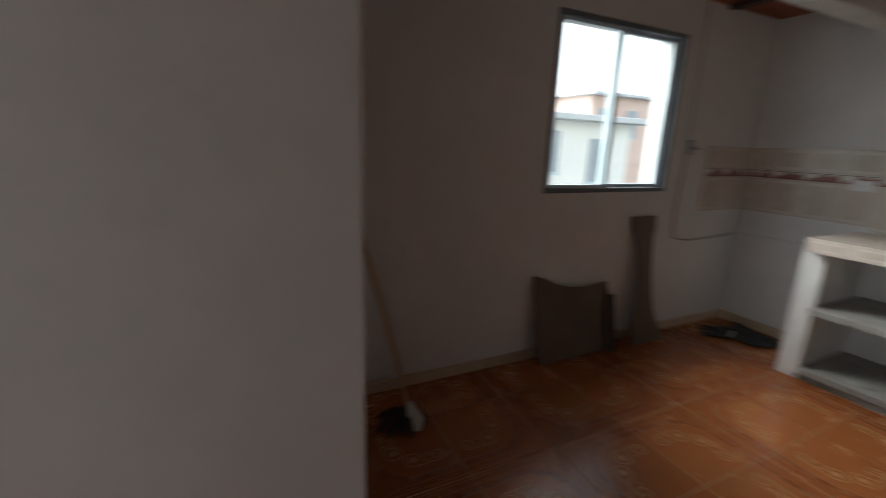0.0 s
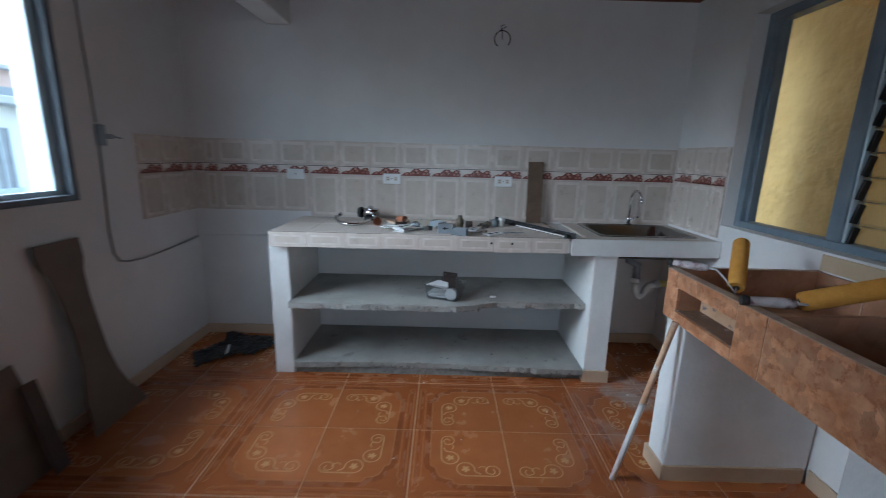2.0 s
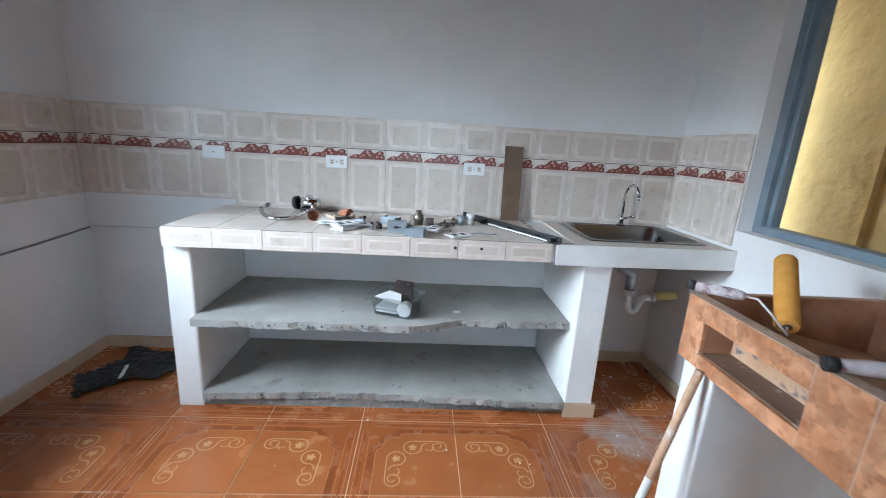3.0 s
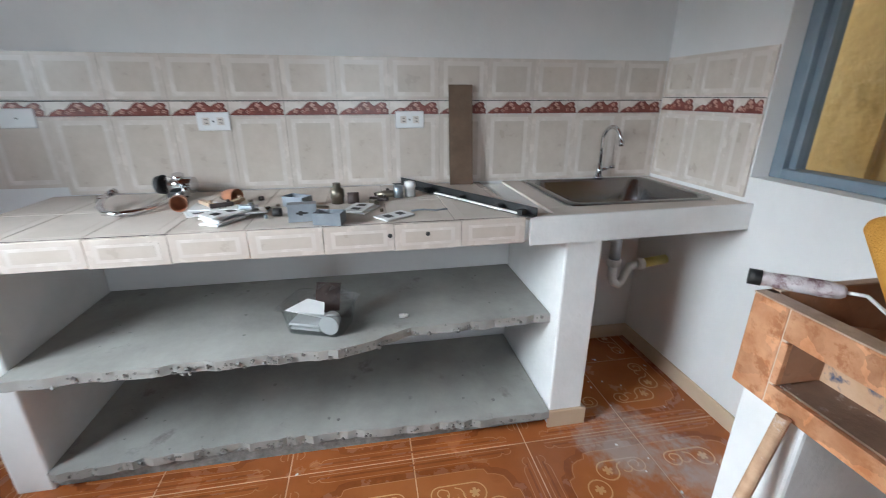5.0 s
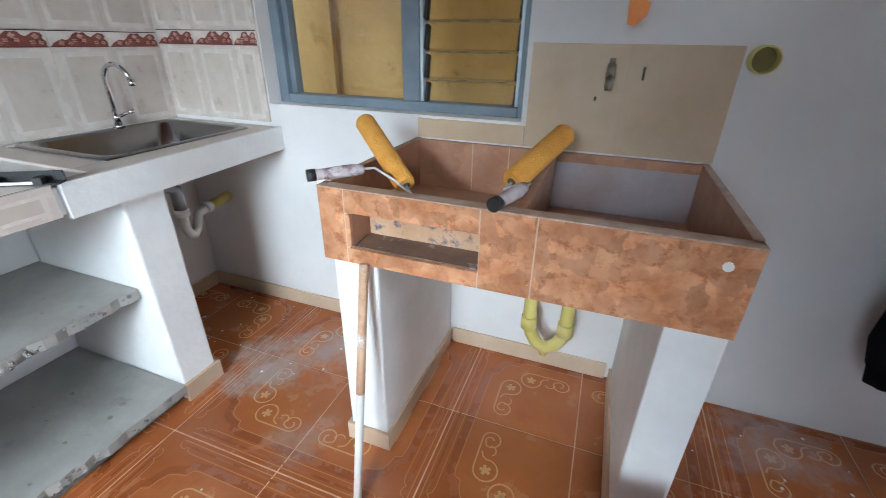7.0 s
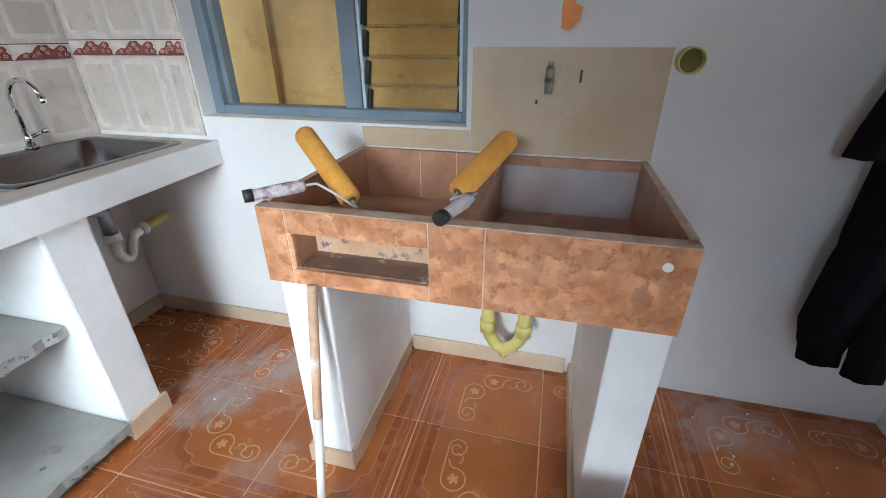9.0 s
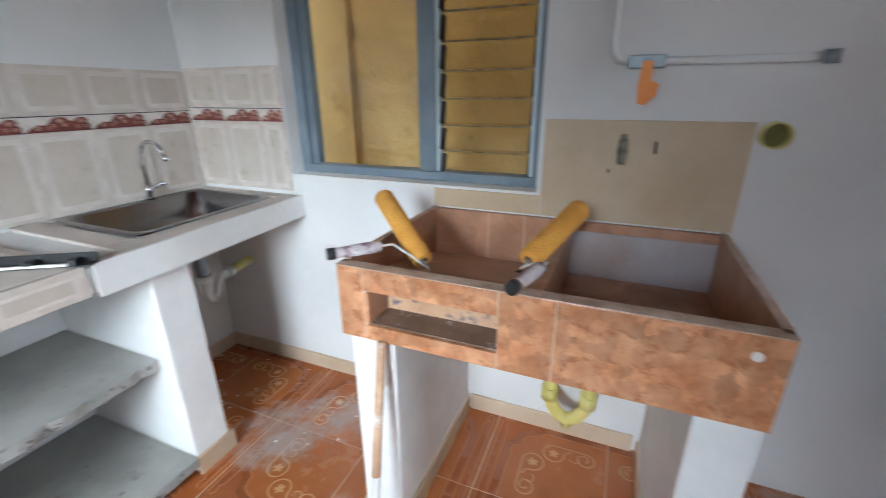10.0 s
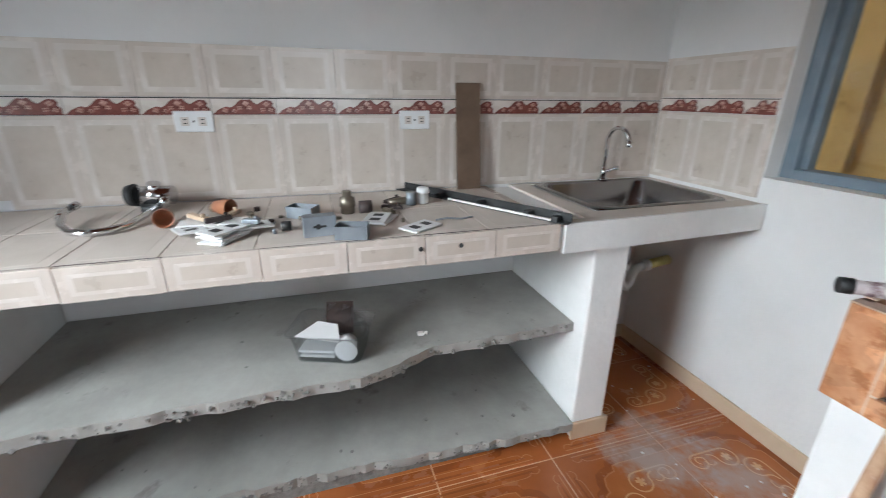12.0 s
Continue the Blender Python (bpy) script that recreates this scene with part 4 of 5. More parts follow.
def jacket():
    c = base("jacket", (1.47, SOUTH + 0.10, 1.5), "black fleece jacket hanging from a wall hook", "jacket")

    def drape(levels, name, n=28, fold=0.012):
        s = Shape()
        rings = []
        for i, (z, cx, cy, hx, hy) in enumerate(levels):
            ring = []
            for k in range(n):
                a = 2 * math.pi * k / n
                w = 1 + fold / max(hx, 0.02) * math.sin(5 * a + i * 0.35) + 0.04 * math.sin(9 * a + i)
                ring.append(s.bm.verts.new((cx + hx * w * math.cos(a), cy + hy * w * math.sin(a), z)))
            rings.append(ring)
        for a, b in zip(rings, rings[1:]):
            for k in range(n):
                s.bm.faces.new((a[k], a[(k + 1) % n], b[(k + 1) % n], b[k])).smooth = True
        s.bm.faces.new(rings[0]), s.bm.faces.new(rings[-1][::-1])
        return s.done(name, [M_CLOTH], c)

    drape([(0.02, 0, -0.06, 0.03, 0.02), (-0.04, 0, -0.05, 0.07, 0.035), (-0.12, 0.0, -0.03, 0.12, 0.05), (-0.28, 0.01, -0.01, 0.155, 0.06), (-0.5, 0.03, 0.0, 0.17, 0.065), (-0.75, 0.02, 0.0, 0.185, 0.06), (-0.98, -0.02, 0.0, 0.20, 0.055), (-1.08, -0.05, 0.0, 0.19, 0.05), (-1.10, -0.05, 0.0, 0.17, 0.04)], "body")
    drape([(-0.5, 0.0, 0.05, 0.06, 0.045), (-0.8, 0.04, 0.07, 0.07, 0.045), (-1.02, 0.055, 0.075, 0.068, 0.04), (-1.11, 0.055, 0.075, 0.052, 0.034), (-1.13, 0.055, 0.075, 0.05, 0.03), (-1.18, 0.05, 0.075, 0.05, 0.03)], "sleeve", 20, 0.005)
    drape([(-0.10, 0.10, 0.0, 0.05, 0.045), (-0.25, 0.17, 0.03, 0.06, 0.05), (-0.36, 0.215, 0.05, 0.062, 0.05), (-0.46, 0.26, 0.06, 0.05, 0.045), (-0.53, 0.285, 0.06, 0.035, 0.035)], "sleeve", 18, 0.004)
    drape([(-0.30, 0.10, 0.05, 0.07, 0.04), (-0.55, 0.14, 0.06, 0.075, 0.045), (-0.8, 0.17, 0.06, 0.078, 0.045), (-1.0, 0.185, 0.06, 0.075, 0.04), (-1.08, 0.18, 0.06, 0.06, 0.035), (-1.10, 0.175, 0.06, 0.055, 0.03), (-1.15, 0.165, 0.06, 0.055, 0.03)], "sleeve", 20, 0.005)
    Shape().tube([(0, -0.10, 0.02), (0, -0.05, 0.03), (0, -0.035, 0.06)], 0.006, 8).done("hook", [M_STEEL], c)


jacket()


def mop():
    c = base("mop", (1.44, 1.65, 0), "floor mop with pale stick and dark head leaning at wall", "mop")
    Shape().tube([(0.0, 0.0, 0.06), (-0.10, 0.10, 0.55), (-0.235, 0.27, 1.2)], 0.011, 10).done("stick", [M_ROD], c)
    Shape().tube([(0.02, -0.03, 0.012), (0.03, -0.01, 0.05), (0.0, 0.0, 0.10), (-0.01, 0.005, 0.15)], [0.018, 0.03, 0.026, 0.014], 12).done("socket", [M_PVC_W], c)
    s = Shape()
    rnd = random.Random(2)
    for k in range(46):
        a = rnd.uniform(0, 6.28)
        r = rnd.uniform(0.06, 0.13)
        x, y = r * math.cos(a), r * math.sin(a)
        s.tube([(-0.02, 0.03, 0.09), (-0.02 + x * 0.5, 0.04 + y * 0.5, rnd.uniform(0.05, 0.08)), (-0.03 + x, 0.05 + y, 0.012)], 0.007, 5)
    s.done("head", [M_JOIST], c)


mop()


# ---- loose things on the counter ----
TOP = 0.8842


def swivel_spout():
    c = base("tap_spout", (4.06, 0.865, TOP), "loose chrome swan-neck tap spout lying on counter", "tap")
    pts = [(0.15, -0.09, 0.022), (0.06, -0.078, 0.014), (-0.03, -0.06, 0.011), (-0.075, -0.03, 0.011), (-0.09, 0.01, 0.011), (-0.07, 0.055, 0.012), (-0.01, 0.10, 0.018), (0.06, 0.12, 0.034), (0.10, 0.112, 0.042)]
    Shape().tube(pts, 0.0095, 12).tube([(0.03, 0.117, 0.027), (0.06, 0.125, 0.034)], 0.0115, 12).tube([(0.095, 0.113, 0.041), (0.115, 0.108, 0.044)], 0.012, 12).done("spout", [M_CHROME], c)


def tap_body():
    c = base("mixer_tap", (4.25, 0.80, TOP), "removed chrome mixer tap body with black gasket", "tap")
    Shape().tube([(0.02, 0.05, 0.045), (0.0, -0.06, 0.045)], [0.03, 0.03], 18).tube([(0.01, -0.005, 0.05), (0.0, -0.01, 0.085)], 0.02, 14).tube([(-0.015, -0.035, 0.045), (-0.04, -0.04, 0.02)], 0.014, 12).done("body", [M_CHROME], c)
    Shape().tube([(0.024, 0.052, 0.045), (0.028, 0.075, 0.043)], [0.037, 0.033], 18).tube([(-0.01, 0.0, 0.0), (-0.01, 0.0, 0.02)], 0.035, 16).done("gasket", [M_BLACK], c)


def copper_cup(x, y, r, rz, label):
    c = base("lamp_socket", pose(x, y, TOP + r, 0, 0, rz), label, "lamp socket", "loose fittings on the counter")
    sh = Shape().tube([(-0.03, 0, 0), (-0.02, 0, 0), (0.01, 0, 0), (0.03, 0, 0)], [r * 0.6, r * 0.75, r * 0.95, r], 18, 0, False)
    sh.tube([(0.03, 0, 0), (0.0299, 0, 0), (0.0, 0, 0), (-0.02, 0, 0), (-0.029, 0, 0)], [r, r * 0.93, r * 0.85, r * 0.68, 0.001], 18, 0, False)
    sh.done("shell", [M_COPPER], c)
    Shape().tube([(-0.045, 0, -r * 0.2), (-0.03, 0, -r * 0.2)], r * 0.5, 12).done("cap", [M_BRASS], c)


def switch_plate(x, y, z, rz, tilt, label, slots=True):
    c = base("cover_plate", pose(x, y, z, tilt, 0, rz), label, "cover plate", "loose cover plates on the counter")
    Shape().box((-0.035, -0.057, 0), (0.035, 0.057, 0.006), bev=0.0025).done("plate", [M_PLATE], c)
    if slots:
        Shape().box((-0.015, 0.012, 0.0062), (0.015, 0.036, 0.0068)).box((-0.015, -0.036, 0.0062), (0.015, -0.012, 0.0068)).done("openings", [M_BLACK], c)


def metal_box(x, y, z, m, label):
    c = base("junction_box", Matrix.Translation((x, y, z)) @ m, label, "junction box", "loose fittings on the counter")
    s = Shape()
    a, b, h, t = 0.042, 0.027, 0.036, 0.002
    s.box((-a, -b, 0), (a, b, t)).box((-a, -b, t), (-a + t, b, h)).box((a - t, -b, t), (a, b, h)).box((-a + t, -b, t), (a - t, -b + t, h)).box((-a + t, b - t, t), (a - t, b, h))
    s.done("shell", [M_GREY], c)
    Shape().tube([(0, -b - 0.0005, 0.02), (0, -b - 0.0015, 0.02)], 0.009, 12).done("knockout", [M_BLACK], c)
    Shape().prism([(-0.016, -0.0025), (-0.002, -0.003), (0.001, -0.007), (0.008, -0.007), (0.011, -0.003), (0.018, -0.0025), (0.018, 0.0025), (0.011, 0.003), (0.008, 0.007), (0.001, 0.007), (-0.002, 0.003), (-0.016, 0.0025)], 0.001, Matrix.Translation((0, 0, -0.0013))).done("keyhole", [M_BLACK], c)


def small_fitting(x, y, pts, r, mat, name, label):
    c = base(name, (x, y, TOP), label, "fitting", "loose fittings on the counter")
    Shape().tube(pts, r, 10).done("body", [mat], c)


swivel_spout()
tap_body()
copper_cup(4.04, 0.715, 0.027, 190, "copper-coloured lamp socket shell lying on its side")
copper_cup(4.11, 0.575, 0.027, 235, "copper-coloured lamp socket shell with brass cap")
for k, (dx, dy, rz) in enumerate(((0, 0, 62), (0.012, -0.008, 55), (0.02, 0.01, 70), (0.01, 0.0, 48))):
    switch_plate(3.865 + dx, 0.535 + dy, TOP + 0.0066 * k, rz, 0, "white plastic cover plate in a loose stack", k == 3)
switch_plate(3.95, 0.635, TOP + 0.005, 115, 5, "yellowed plastic cover plate on the counter")
for k, (x, y, rz, tilt) in enumerate(((4.03, 0.60, 140, 4), (4.06, 0.66, 95, 0), (3.96, 0.50, 20, 3), (4.0, 0.53, 75, 6))):
    switch_plate(x - 0.04, y - 0.02, TOP + 0.007 + 0.003 * k, rz, tilt, "aged plastic cover plate among loose parts", k % 2 == 0)
for k, (x, y, z, rz, L, m) in enumerate(((4.04, 0.64, 0.022, 40, 0.09, M_SKIRT), (3.99, 0.58, 0.026, 120, 0.07, M_JOIST), (4.02, 0.50, 0.022, 15, 0.06, M_BRASS), (3.93, 0.49, 0.030, 70, 0.045, M_GREY), (4.07, 0.56, 0.018, 160, 0.08, M_SKIRT), (4.10, 0.08, 0.0, 70, 0.07, M_JOIST), (4.05, 0.10, 0.0, 20, 0.06, M_BRASS), (4.2, 0.06, 0.0, 130, 0.08, M_JOIST))):
    o = Shape().box((-L / 2, -0.009, 0), (L / 2, 0.009, 0.012), bev=0.002).tube([(-L * 0.3, 0, 0.012), (-L * 0.3, 0, 0.02)], 0.006, 8).done("switch_part", [m])
    o.matrix_basis = pose(x - 0.04, y - 0.02, TOP + z, 0, 0, rz)
    tagged(o, "small loose switch part lying on the counter", "fitting", "loose switch parts on the counter")
metal_box(3.815, 0.295, TOP + 0.028, pose(0, 0, 0, 90, 0, 96), "grey metal junction box standing on the counter")
metal_box(3.79, 0.215, TOP, pose(0, 0, 0, 0, 0, 75), "grey metal junction box lying on the counter")
metal_box(4.03, 0.34, TOP, pose(0, 0, 0, 0, 0, 60), "grey metal junction box with lid on the counter")
switch_plate(3.935, 0.115, TOP, 60, 0, "white plastic cover plate with two openings")
switch_plate(3.925, 0.13, TOP + 0.0068, 68, 0, "white plastic cover plate with two openings")
switch_plate(3.83, 0.02, TOP, 35, 0, "white plastic cover plate with two openings")
small_fitting(4.045, 0.205, [(0, 0, 0), (0, 0, 0.02), (0, 0, 0.022), (0, 0, 0.05), (0, 0, 0.055), (0, 0, 0.072)], [0.022, 0.022, 0.026, 0.024, 0.014, 0.014], M_BRASS, "tap_cartridge", "dull brass tap cartridge standing on counter")
small_fitting(4.03, 0.15, [(0, 0.02, 0.02), (0, -0.02, 0.02)], 0.02, M_JOIST, "pipe_coupling", "small dark pipe coupling on the counter")
small_fitting(3.90, 0.385, [(0, 0.012, 0.013), (0, -0.014, 0.013)], 0.013, M_BLACK, "rubber_plug", "small black rubber plug on the counter")
small_fitting(4.10, 0.02, [(0, 0.045, 0.012), (0.005, 0, 0.014), (0.015, -0.05, 0.012)], [0.010, 0.013, 0.012], M_BRASS, "pipe_fitting", "dull brass pipe fitting on the counter")
small_fitting(4.115, -0.06, [(0, 0, 0.0), (0, 0, 0.035), (0, 0, 0.036), (0, 0, 0.055)], [0.02, 0.02, 0.024, 0.02], M_PLATE, "white_cap", "white plastic pipe cap standing on counter")
small_fitting(4.10, -0.015, [(0, 0, 0.0), (0, 0, 0.045)], 0.018, M_GREY, "grey_cap", "grey plastic pipe cap standing on counter")
small_fitting(3.97, 0.44, [(0.02 * math.cos(k * 0.6), 0.02 * math.sin(k * 0.6), 0.004) for k in range(11)], 0.003, M_GREY, "metal_ring", "thin grey metal ring on the counter")
small_fitting(3.96, 0.28, [(0, 0.05, 0.008), (0.004, 0.0, 0.009), (0.0, -0.05, 0.008)], [0.004, 0.006, 0.004], M_BRASS, "hinge_pin", "dull metal pin on the counter")
small_fitting(3.88, -0.10, [(0, 0.06, 0.003), (0.012, 0.02, 0.003), (-0.006, -0.02, 0.003), (0.006, -0.06, 0.003)], 0.003, M_GREY, "bent_wire", "thin bent metal wire on the counter")
_rb = random.Random(11)
for k in range(9):
    small_fitting(_rb.uniform(3.85, 4.15), _rb.uniform(0.05, 0.5), [(0, 0, 0), (0, 0, _rb.uniform(0.006, 0.016))], _rb.uniform(0.005, 0.012), (M_GREY, M_JOIST, M_BRASS)[k % 3], "metal_nut", "small dull metal nut lying on the counter")


def metal_strips():
    c = base("metal_angle", (4.07, -0.22, TOP), "black metal angle strips lying across the counter", "metal strip")
    s = Shape()
    a, b = Vector((0.29, 0.20, 0)), Vector((-0.335, -0.185, 0))
    d = (b - a).normalized()
    ang = math.degrees(math.atan2(d.y, d.x))
    L = (b - a).length
    s.box((0, -0.012, 0.0), (L, 0.022, 0.004), 0, m=pose(a.x, a.y, 0.001, 0, 0, ang)).box((0, 0.018, 0.004), (L, 0.022, 0.028), 0, m=pose(a.x, a.y, 0.001, 0, 0, ang))
    s.done("angle", [M_BLACK], c)
    s = Shape().box((0.28, -0.018, 0.006), (L - 0.05, -0.010, 0.012), 0, m=pose(a.x, a.y, 0.0, 0, 0, ang))
    s.done("strip", [M_RODW], c)
    for k in (0.3, 0.55, 0.8, 0.93):
        Shape().box((L * k, -0.016, 0.004), (L * k + 0.02, 0.01, 0.02), 0, m=pose(a.x, a.y, 0.0, 0, 0, ang)).done("clip", [M_BLACK], c)


metal_strips()


def plastic_tub():
    c = base("plastic_tub", pose(3.905, 0.288, 0.4745, 0, 0, -20), "clear plastic tub holding white plastic parts on shelf", "container")
    s = Shape()

    def rr(hx, hy, r, z):
        return [s.bm.verts.new((x, y, z)) for qx, qy, a0 in ((1, 1, 0), (-1, 1, 90), (-1, -1, 180), (1, -1, 270)) for x, y in arc(qx * (hx - r), qy * (hy - r), r, a0, a0 + 90, 4)]

    rings = [rr(0.068, 0.098, 0.025, 0.001), rr(0.083, 0.113, 0.03, 0.092), rr(0.092, 0.122, 0.03, 0.095), rr(0.092, 0.122, 0.03, 0.098), rr(0.081, 0.111, 0.03, 0.095), rr(0.066, 0.096, 0.025, 0.003)]
    for a, b in zip(rings, rings[1:]):
        for k in range(len(a)):
            s.bm.faces.new((a[k], a[(k + 1) % len(a)], b[(k + 1) % len(a)], b[k])).smooth = True
    s.bm.faces.new(rings[0][::-1]), s.bm.faces.new(rings[-1])
    s.done("tub", [M_CLEAR], c)
    Shape().prism([(-0.035, -0.05), (0.03, -0.03), (0.035, 0.03), (-0.03, 0.085)], 0.003, pose(-0.025, 0.012, 0.083, 10, -22, 4)).done("white_part", [M_PLATE], c)
    Shape().box((-0.060, -0.02, 0.012), (0.03, 0.085, 0.021), bev=0.003).box((-0.063, -0.02, 0.030), (0.03, 0.088, 0.039), bev=0.003).tube([(-0.064, -0.058, 0.042), (-0.056, -0.058, 0.042)], [0.034, 0.034], 22).tube([(-0.056, -0.058, 0.042), (-0.01, -0.05, 0.042)], [0.030, 0.028], 22).done("contents", [M_PLATE], c)
    Shape().box((-0.05, -0.045, 0), (0.05, 0.04, 0.004), m=pose(0.045, -0.01, 0.095, 12, -58, 10)).box((-0.03, -0.04, 0), (0.03, 0.05, 0.02), bev=0.003, m=pose(0.03, 0.03, 0.012, 0, 0, 15)).done("dark_part", [M_JOIST], c)
    bag = Shape()
    rnd = random.Random(12)
    rows = [[bag.bm.verts.new((0.055 + 0.022 * math.sin(3 * u + v * 2) + rnd.uniform(-0.006, 0.006), -0.09 + 0.13 * u / 6, 0.06 + 0.085 * v / 5 * (1 - 0.55 * abs(u / 6 - 0.62)) + rnd.uniform(-0.005, 0.005))) for u in range(7)] for v in range(6)]
    for a, b in zip(rows, rows[1:]):
        for k in range(6):
            bag.bm.faces.new((a[k], a[k + 1], b[k + 1], b[k]))
    bmesh.ops.solidify(bag.bm, geom=bag.bm.faces[:], thickness=0.0008)
    bag.done("bag", [M_CLEAR], c)


plastic_tub()
tagged(Shape().box((3.910, -0.010, 0.4742), (3.930, 0.012, 0.484), bev=0.003).tube([(3.92, -0.012, 0.481), (3.916, -0.022, 0.480)], 0.006, 10).done("plaster_lump", [M_RODW]), "small pale lump of plaster on the cement shelf", "debris")


def debris(name, spots, rnd, mat, zbase, label, lo=0.004, hi=0.014, flat=0.3):
    s = Shape()
    for x0, x1, y0, y1, n in spots:
        for k in range(n):
            r = rnd.uniform(lo, hi)
            h = r * flat
            x, y = rnd.uniform(x0, x1), rnd.uniform(y0, y1)
            poly = [(r * rnd.uniform(0.5, 1.1) * math.cos(a), r * rnd.uniform(0.5, 1.1) * math.sin(a)) for a in (1.05 * i for i in range(6))]
            s.prism(poly, h, pose(x, y, zbase, 0, 0, rnd.uniform(0, 360)))
    return tagged(s.done(name, [mat]), label, "debris", kind="stuff")


_rd = random.Random(5)
debris("plaster_crumbs", [(3.3, 4.2, -1.2, -0.75, 26), (1.4, 2.1, -1.2, -0.9, 16), (3.0, 3.75, -0.6, 1.0, 10)], _rd, M_WHITE, 0.0035, "crumbs of white plaster scattered on the floor", 0.002, 0.007)
debris("shelf_crumbs", [(3.82, 4.3, -0.45, 1.1, 26)], _rd, M_CRUMB, 0.0845, "small crumbs of cement on the lower shelf", 0.003, 0.009)
debris("upper_shelf_crumbs", [(3.85, 4.3, -0.45, 1.1, 22)], _rd, M_CRUMB, 0.4745, "small crumbs of cement on the upper shelf", 0.003, 0.008)


def sheet_of_dirt():
    s = Shape()
    nx, ny, d = 26, 26, 0.022
    grid = {}
    for a in range(nx):
        for b in range(ny):
            x, y = 3.80 + d * a, NORTH - 0.03 - d * b
            q = noise.noise((x * 7, y * 7, 0.3))
            r = math.hypot((x - 4.10) / 0.27, (y - 1.70) / 0.22)
            if r + 0.75 * q < 0.95 and x < EAST - 0.02:
                z = 0.008 + 0.035 * abs(noise.noise((x * 17, y * 17, 2.0))) + 0.012 * abs(noise.noise((x * 45, y * 45, 5.0)))
                grid[a, b] = s.bm.verts.new((x, y, z))
    for (a, b) in list(grid):
        if all(k in grid for k in ((a + 1, b), (a + 1, b + 1), (a, b + 1))):
            s.bm.faces.new((grid[a, b], grid[a + 1, b], grid[a + 1, b + 1], grid[a, b + 1]))
    bmesh.ops.delete(s.bm, geom=[v for v in s.bm.verts if not v.link_faces], context="VERTS")
    bmesh.ops.solidify(s.bm, geom=s.bm.faces[:], thickness=0.003)
    tagged(s.done("black_plastic_sheet", [M_BLACK]), "crumpled black plastic sheet on the floor corner", "plastic sheet")
    for k, (x, y, rz, L) in enumerate(((4.05, 1.72, 20, 0.14), (4.15, 1.45, 75, 0.22), (4.2, 1.62, 50, 0.12))):
        o = Shape().box((-L / 2, -0.008, 0), (L / 2, 0.008, 0.006), bev=0.001).done("wood_splinter", [M_JOIST if k else M_PLATE])
        o.matrix_basis = pose(x, y, 0.017, 0, 0, rz)
        tagged(o, "thin splinter lying on the littered floor", "splinter", "splinters in the corner")


sheet_of_dirt()


# ---- wall tiles ----
def wall_tile_mesh(w, h, name, inner=True):
    """Tile in the local yz plane, face towards -x."""
    s = Shape().box((0, -w / 2 + 0.0003, 0.0003), (0.008, w / 2 - 0.0003, h - 0.0003), bev=0.0006)
    if inner:
        a, z0, z1 = w / 2 - 0.036, 0.030, h - 0.030
        s.box((-0.0003, -a - 0.017, z0 - 0.017), (0.0002, a + 0.017, z1 + 0.017), 2)
        s.box((-0.0006, -a, z0), (0.0, a, z1), 1)
    return s.mesh(name, [M_TILE, M_TILE_IN, M_TILE_LINE])


def band_mesh(w, h):
    s = Shape().box((0, -w / 2 + 0.0006, 0.0006), (0.0085, w / 2 - 0.0006, h - 0.0006), bev=0.001)
    s.box((-0.0006, -w / 2, h - 0.004), (0.0, w / 2, h - 0.001), 3).box((-0.0006, -w / 2 + 0.002, 0.001), (0.0, w / 2 - 0.002, 0.004), 1)
    F = Matrix(((0, 0, -1, 0), (-1, 0, 0, 0), (0, 1, 0, 0), (0, 0, 0, 1)))
    hill = ((-0.48, 0.06), (-0.42, 0.26), (-0.34, 0.40), (-0.28, 0.48), (-0.21, 0.42), (-0.15, 0.55), (-0.10, 0.74), (-0.04, 0.88), (0.04, 0.86), (0.10, 0.90), (0.15, 0.70), (0.20, 0.60), (0.26, 0.74), (0.33, 0.86), (0.42, 0.82), (0.45, 0.66), (0.43, 0.52), (0.48, 0.34), (0.47, 0.06))
    s.prism([(u * w, v * h) for u, v in hill], 0.0006, F, 1)
    for u, v, r in ((0.02, 0.66, 0.012), (0.07, 0.42, 0.009), (-0.30, 0.26, 0.011), (0.34, 0.62, 0.011), (0.28, 0.30, 0.008), (-0.08, 0.40, 0.008), (-0.16, 0.22, 0.007), (0.40, 0.28, 0.008)):
        for j in range(4):
            a = j * 1.57 + u * 9
            poly = [(u * w + 0.0055 * math.cos(a) + r * 0.42 * math.cos(b), v * h + 0.0045 * math.sin(a) + r * 0.36 * math.sin(b)) for b in (k * 1.0472 for k in range(6))]
            s.prism(poly, 0.0010 + 0.0001 * j, F, 2)
    return s.mesh("border_tile", [M_TILE_LINE, M_RED, M_PINK, M_BLACK])


TW = 0.205
lower = wall_tile_mesh(TW, 0.287, "wall_tile")
upper = wall_tile_mesh(TW, 0.160, "wall_tile")
short = wall_tile_mesh(TW, 0.256, "wall_tile")
border = band_mesh(TW, 0.056)
_rt = random.Random(8)


def put_tiles(parent, spots, turn, lift=0.0):
    for x, y in spots:
        for me, z in ((lower, 0.885), (border, 1.1725), (upper, 1.229)):
            if me is lower and (y > 1.3):
                me, z = short, 0.916
            o = new("border_tile" if me is border else "wall_tile", me)
            o.parent = parent
            o.matrix_basis = pose(x, y, z + lift, 0, 0, turn)


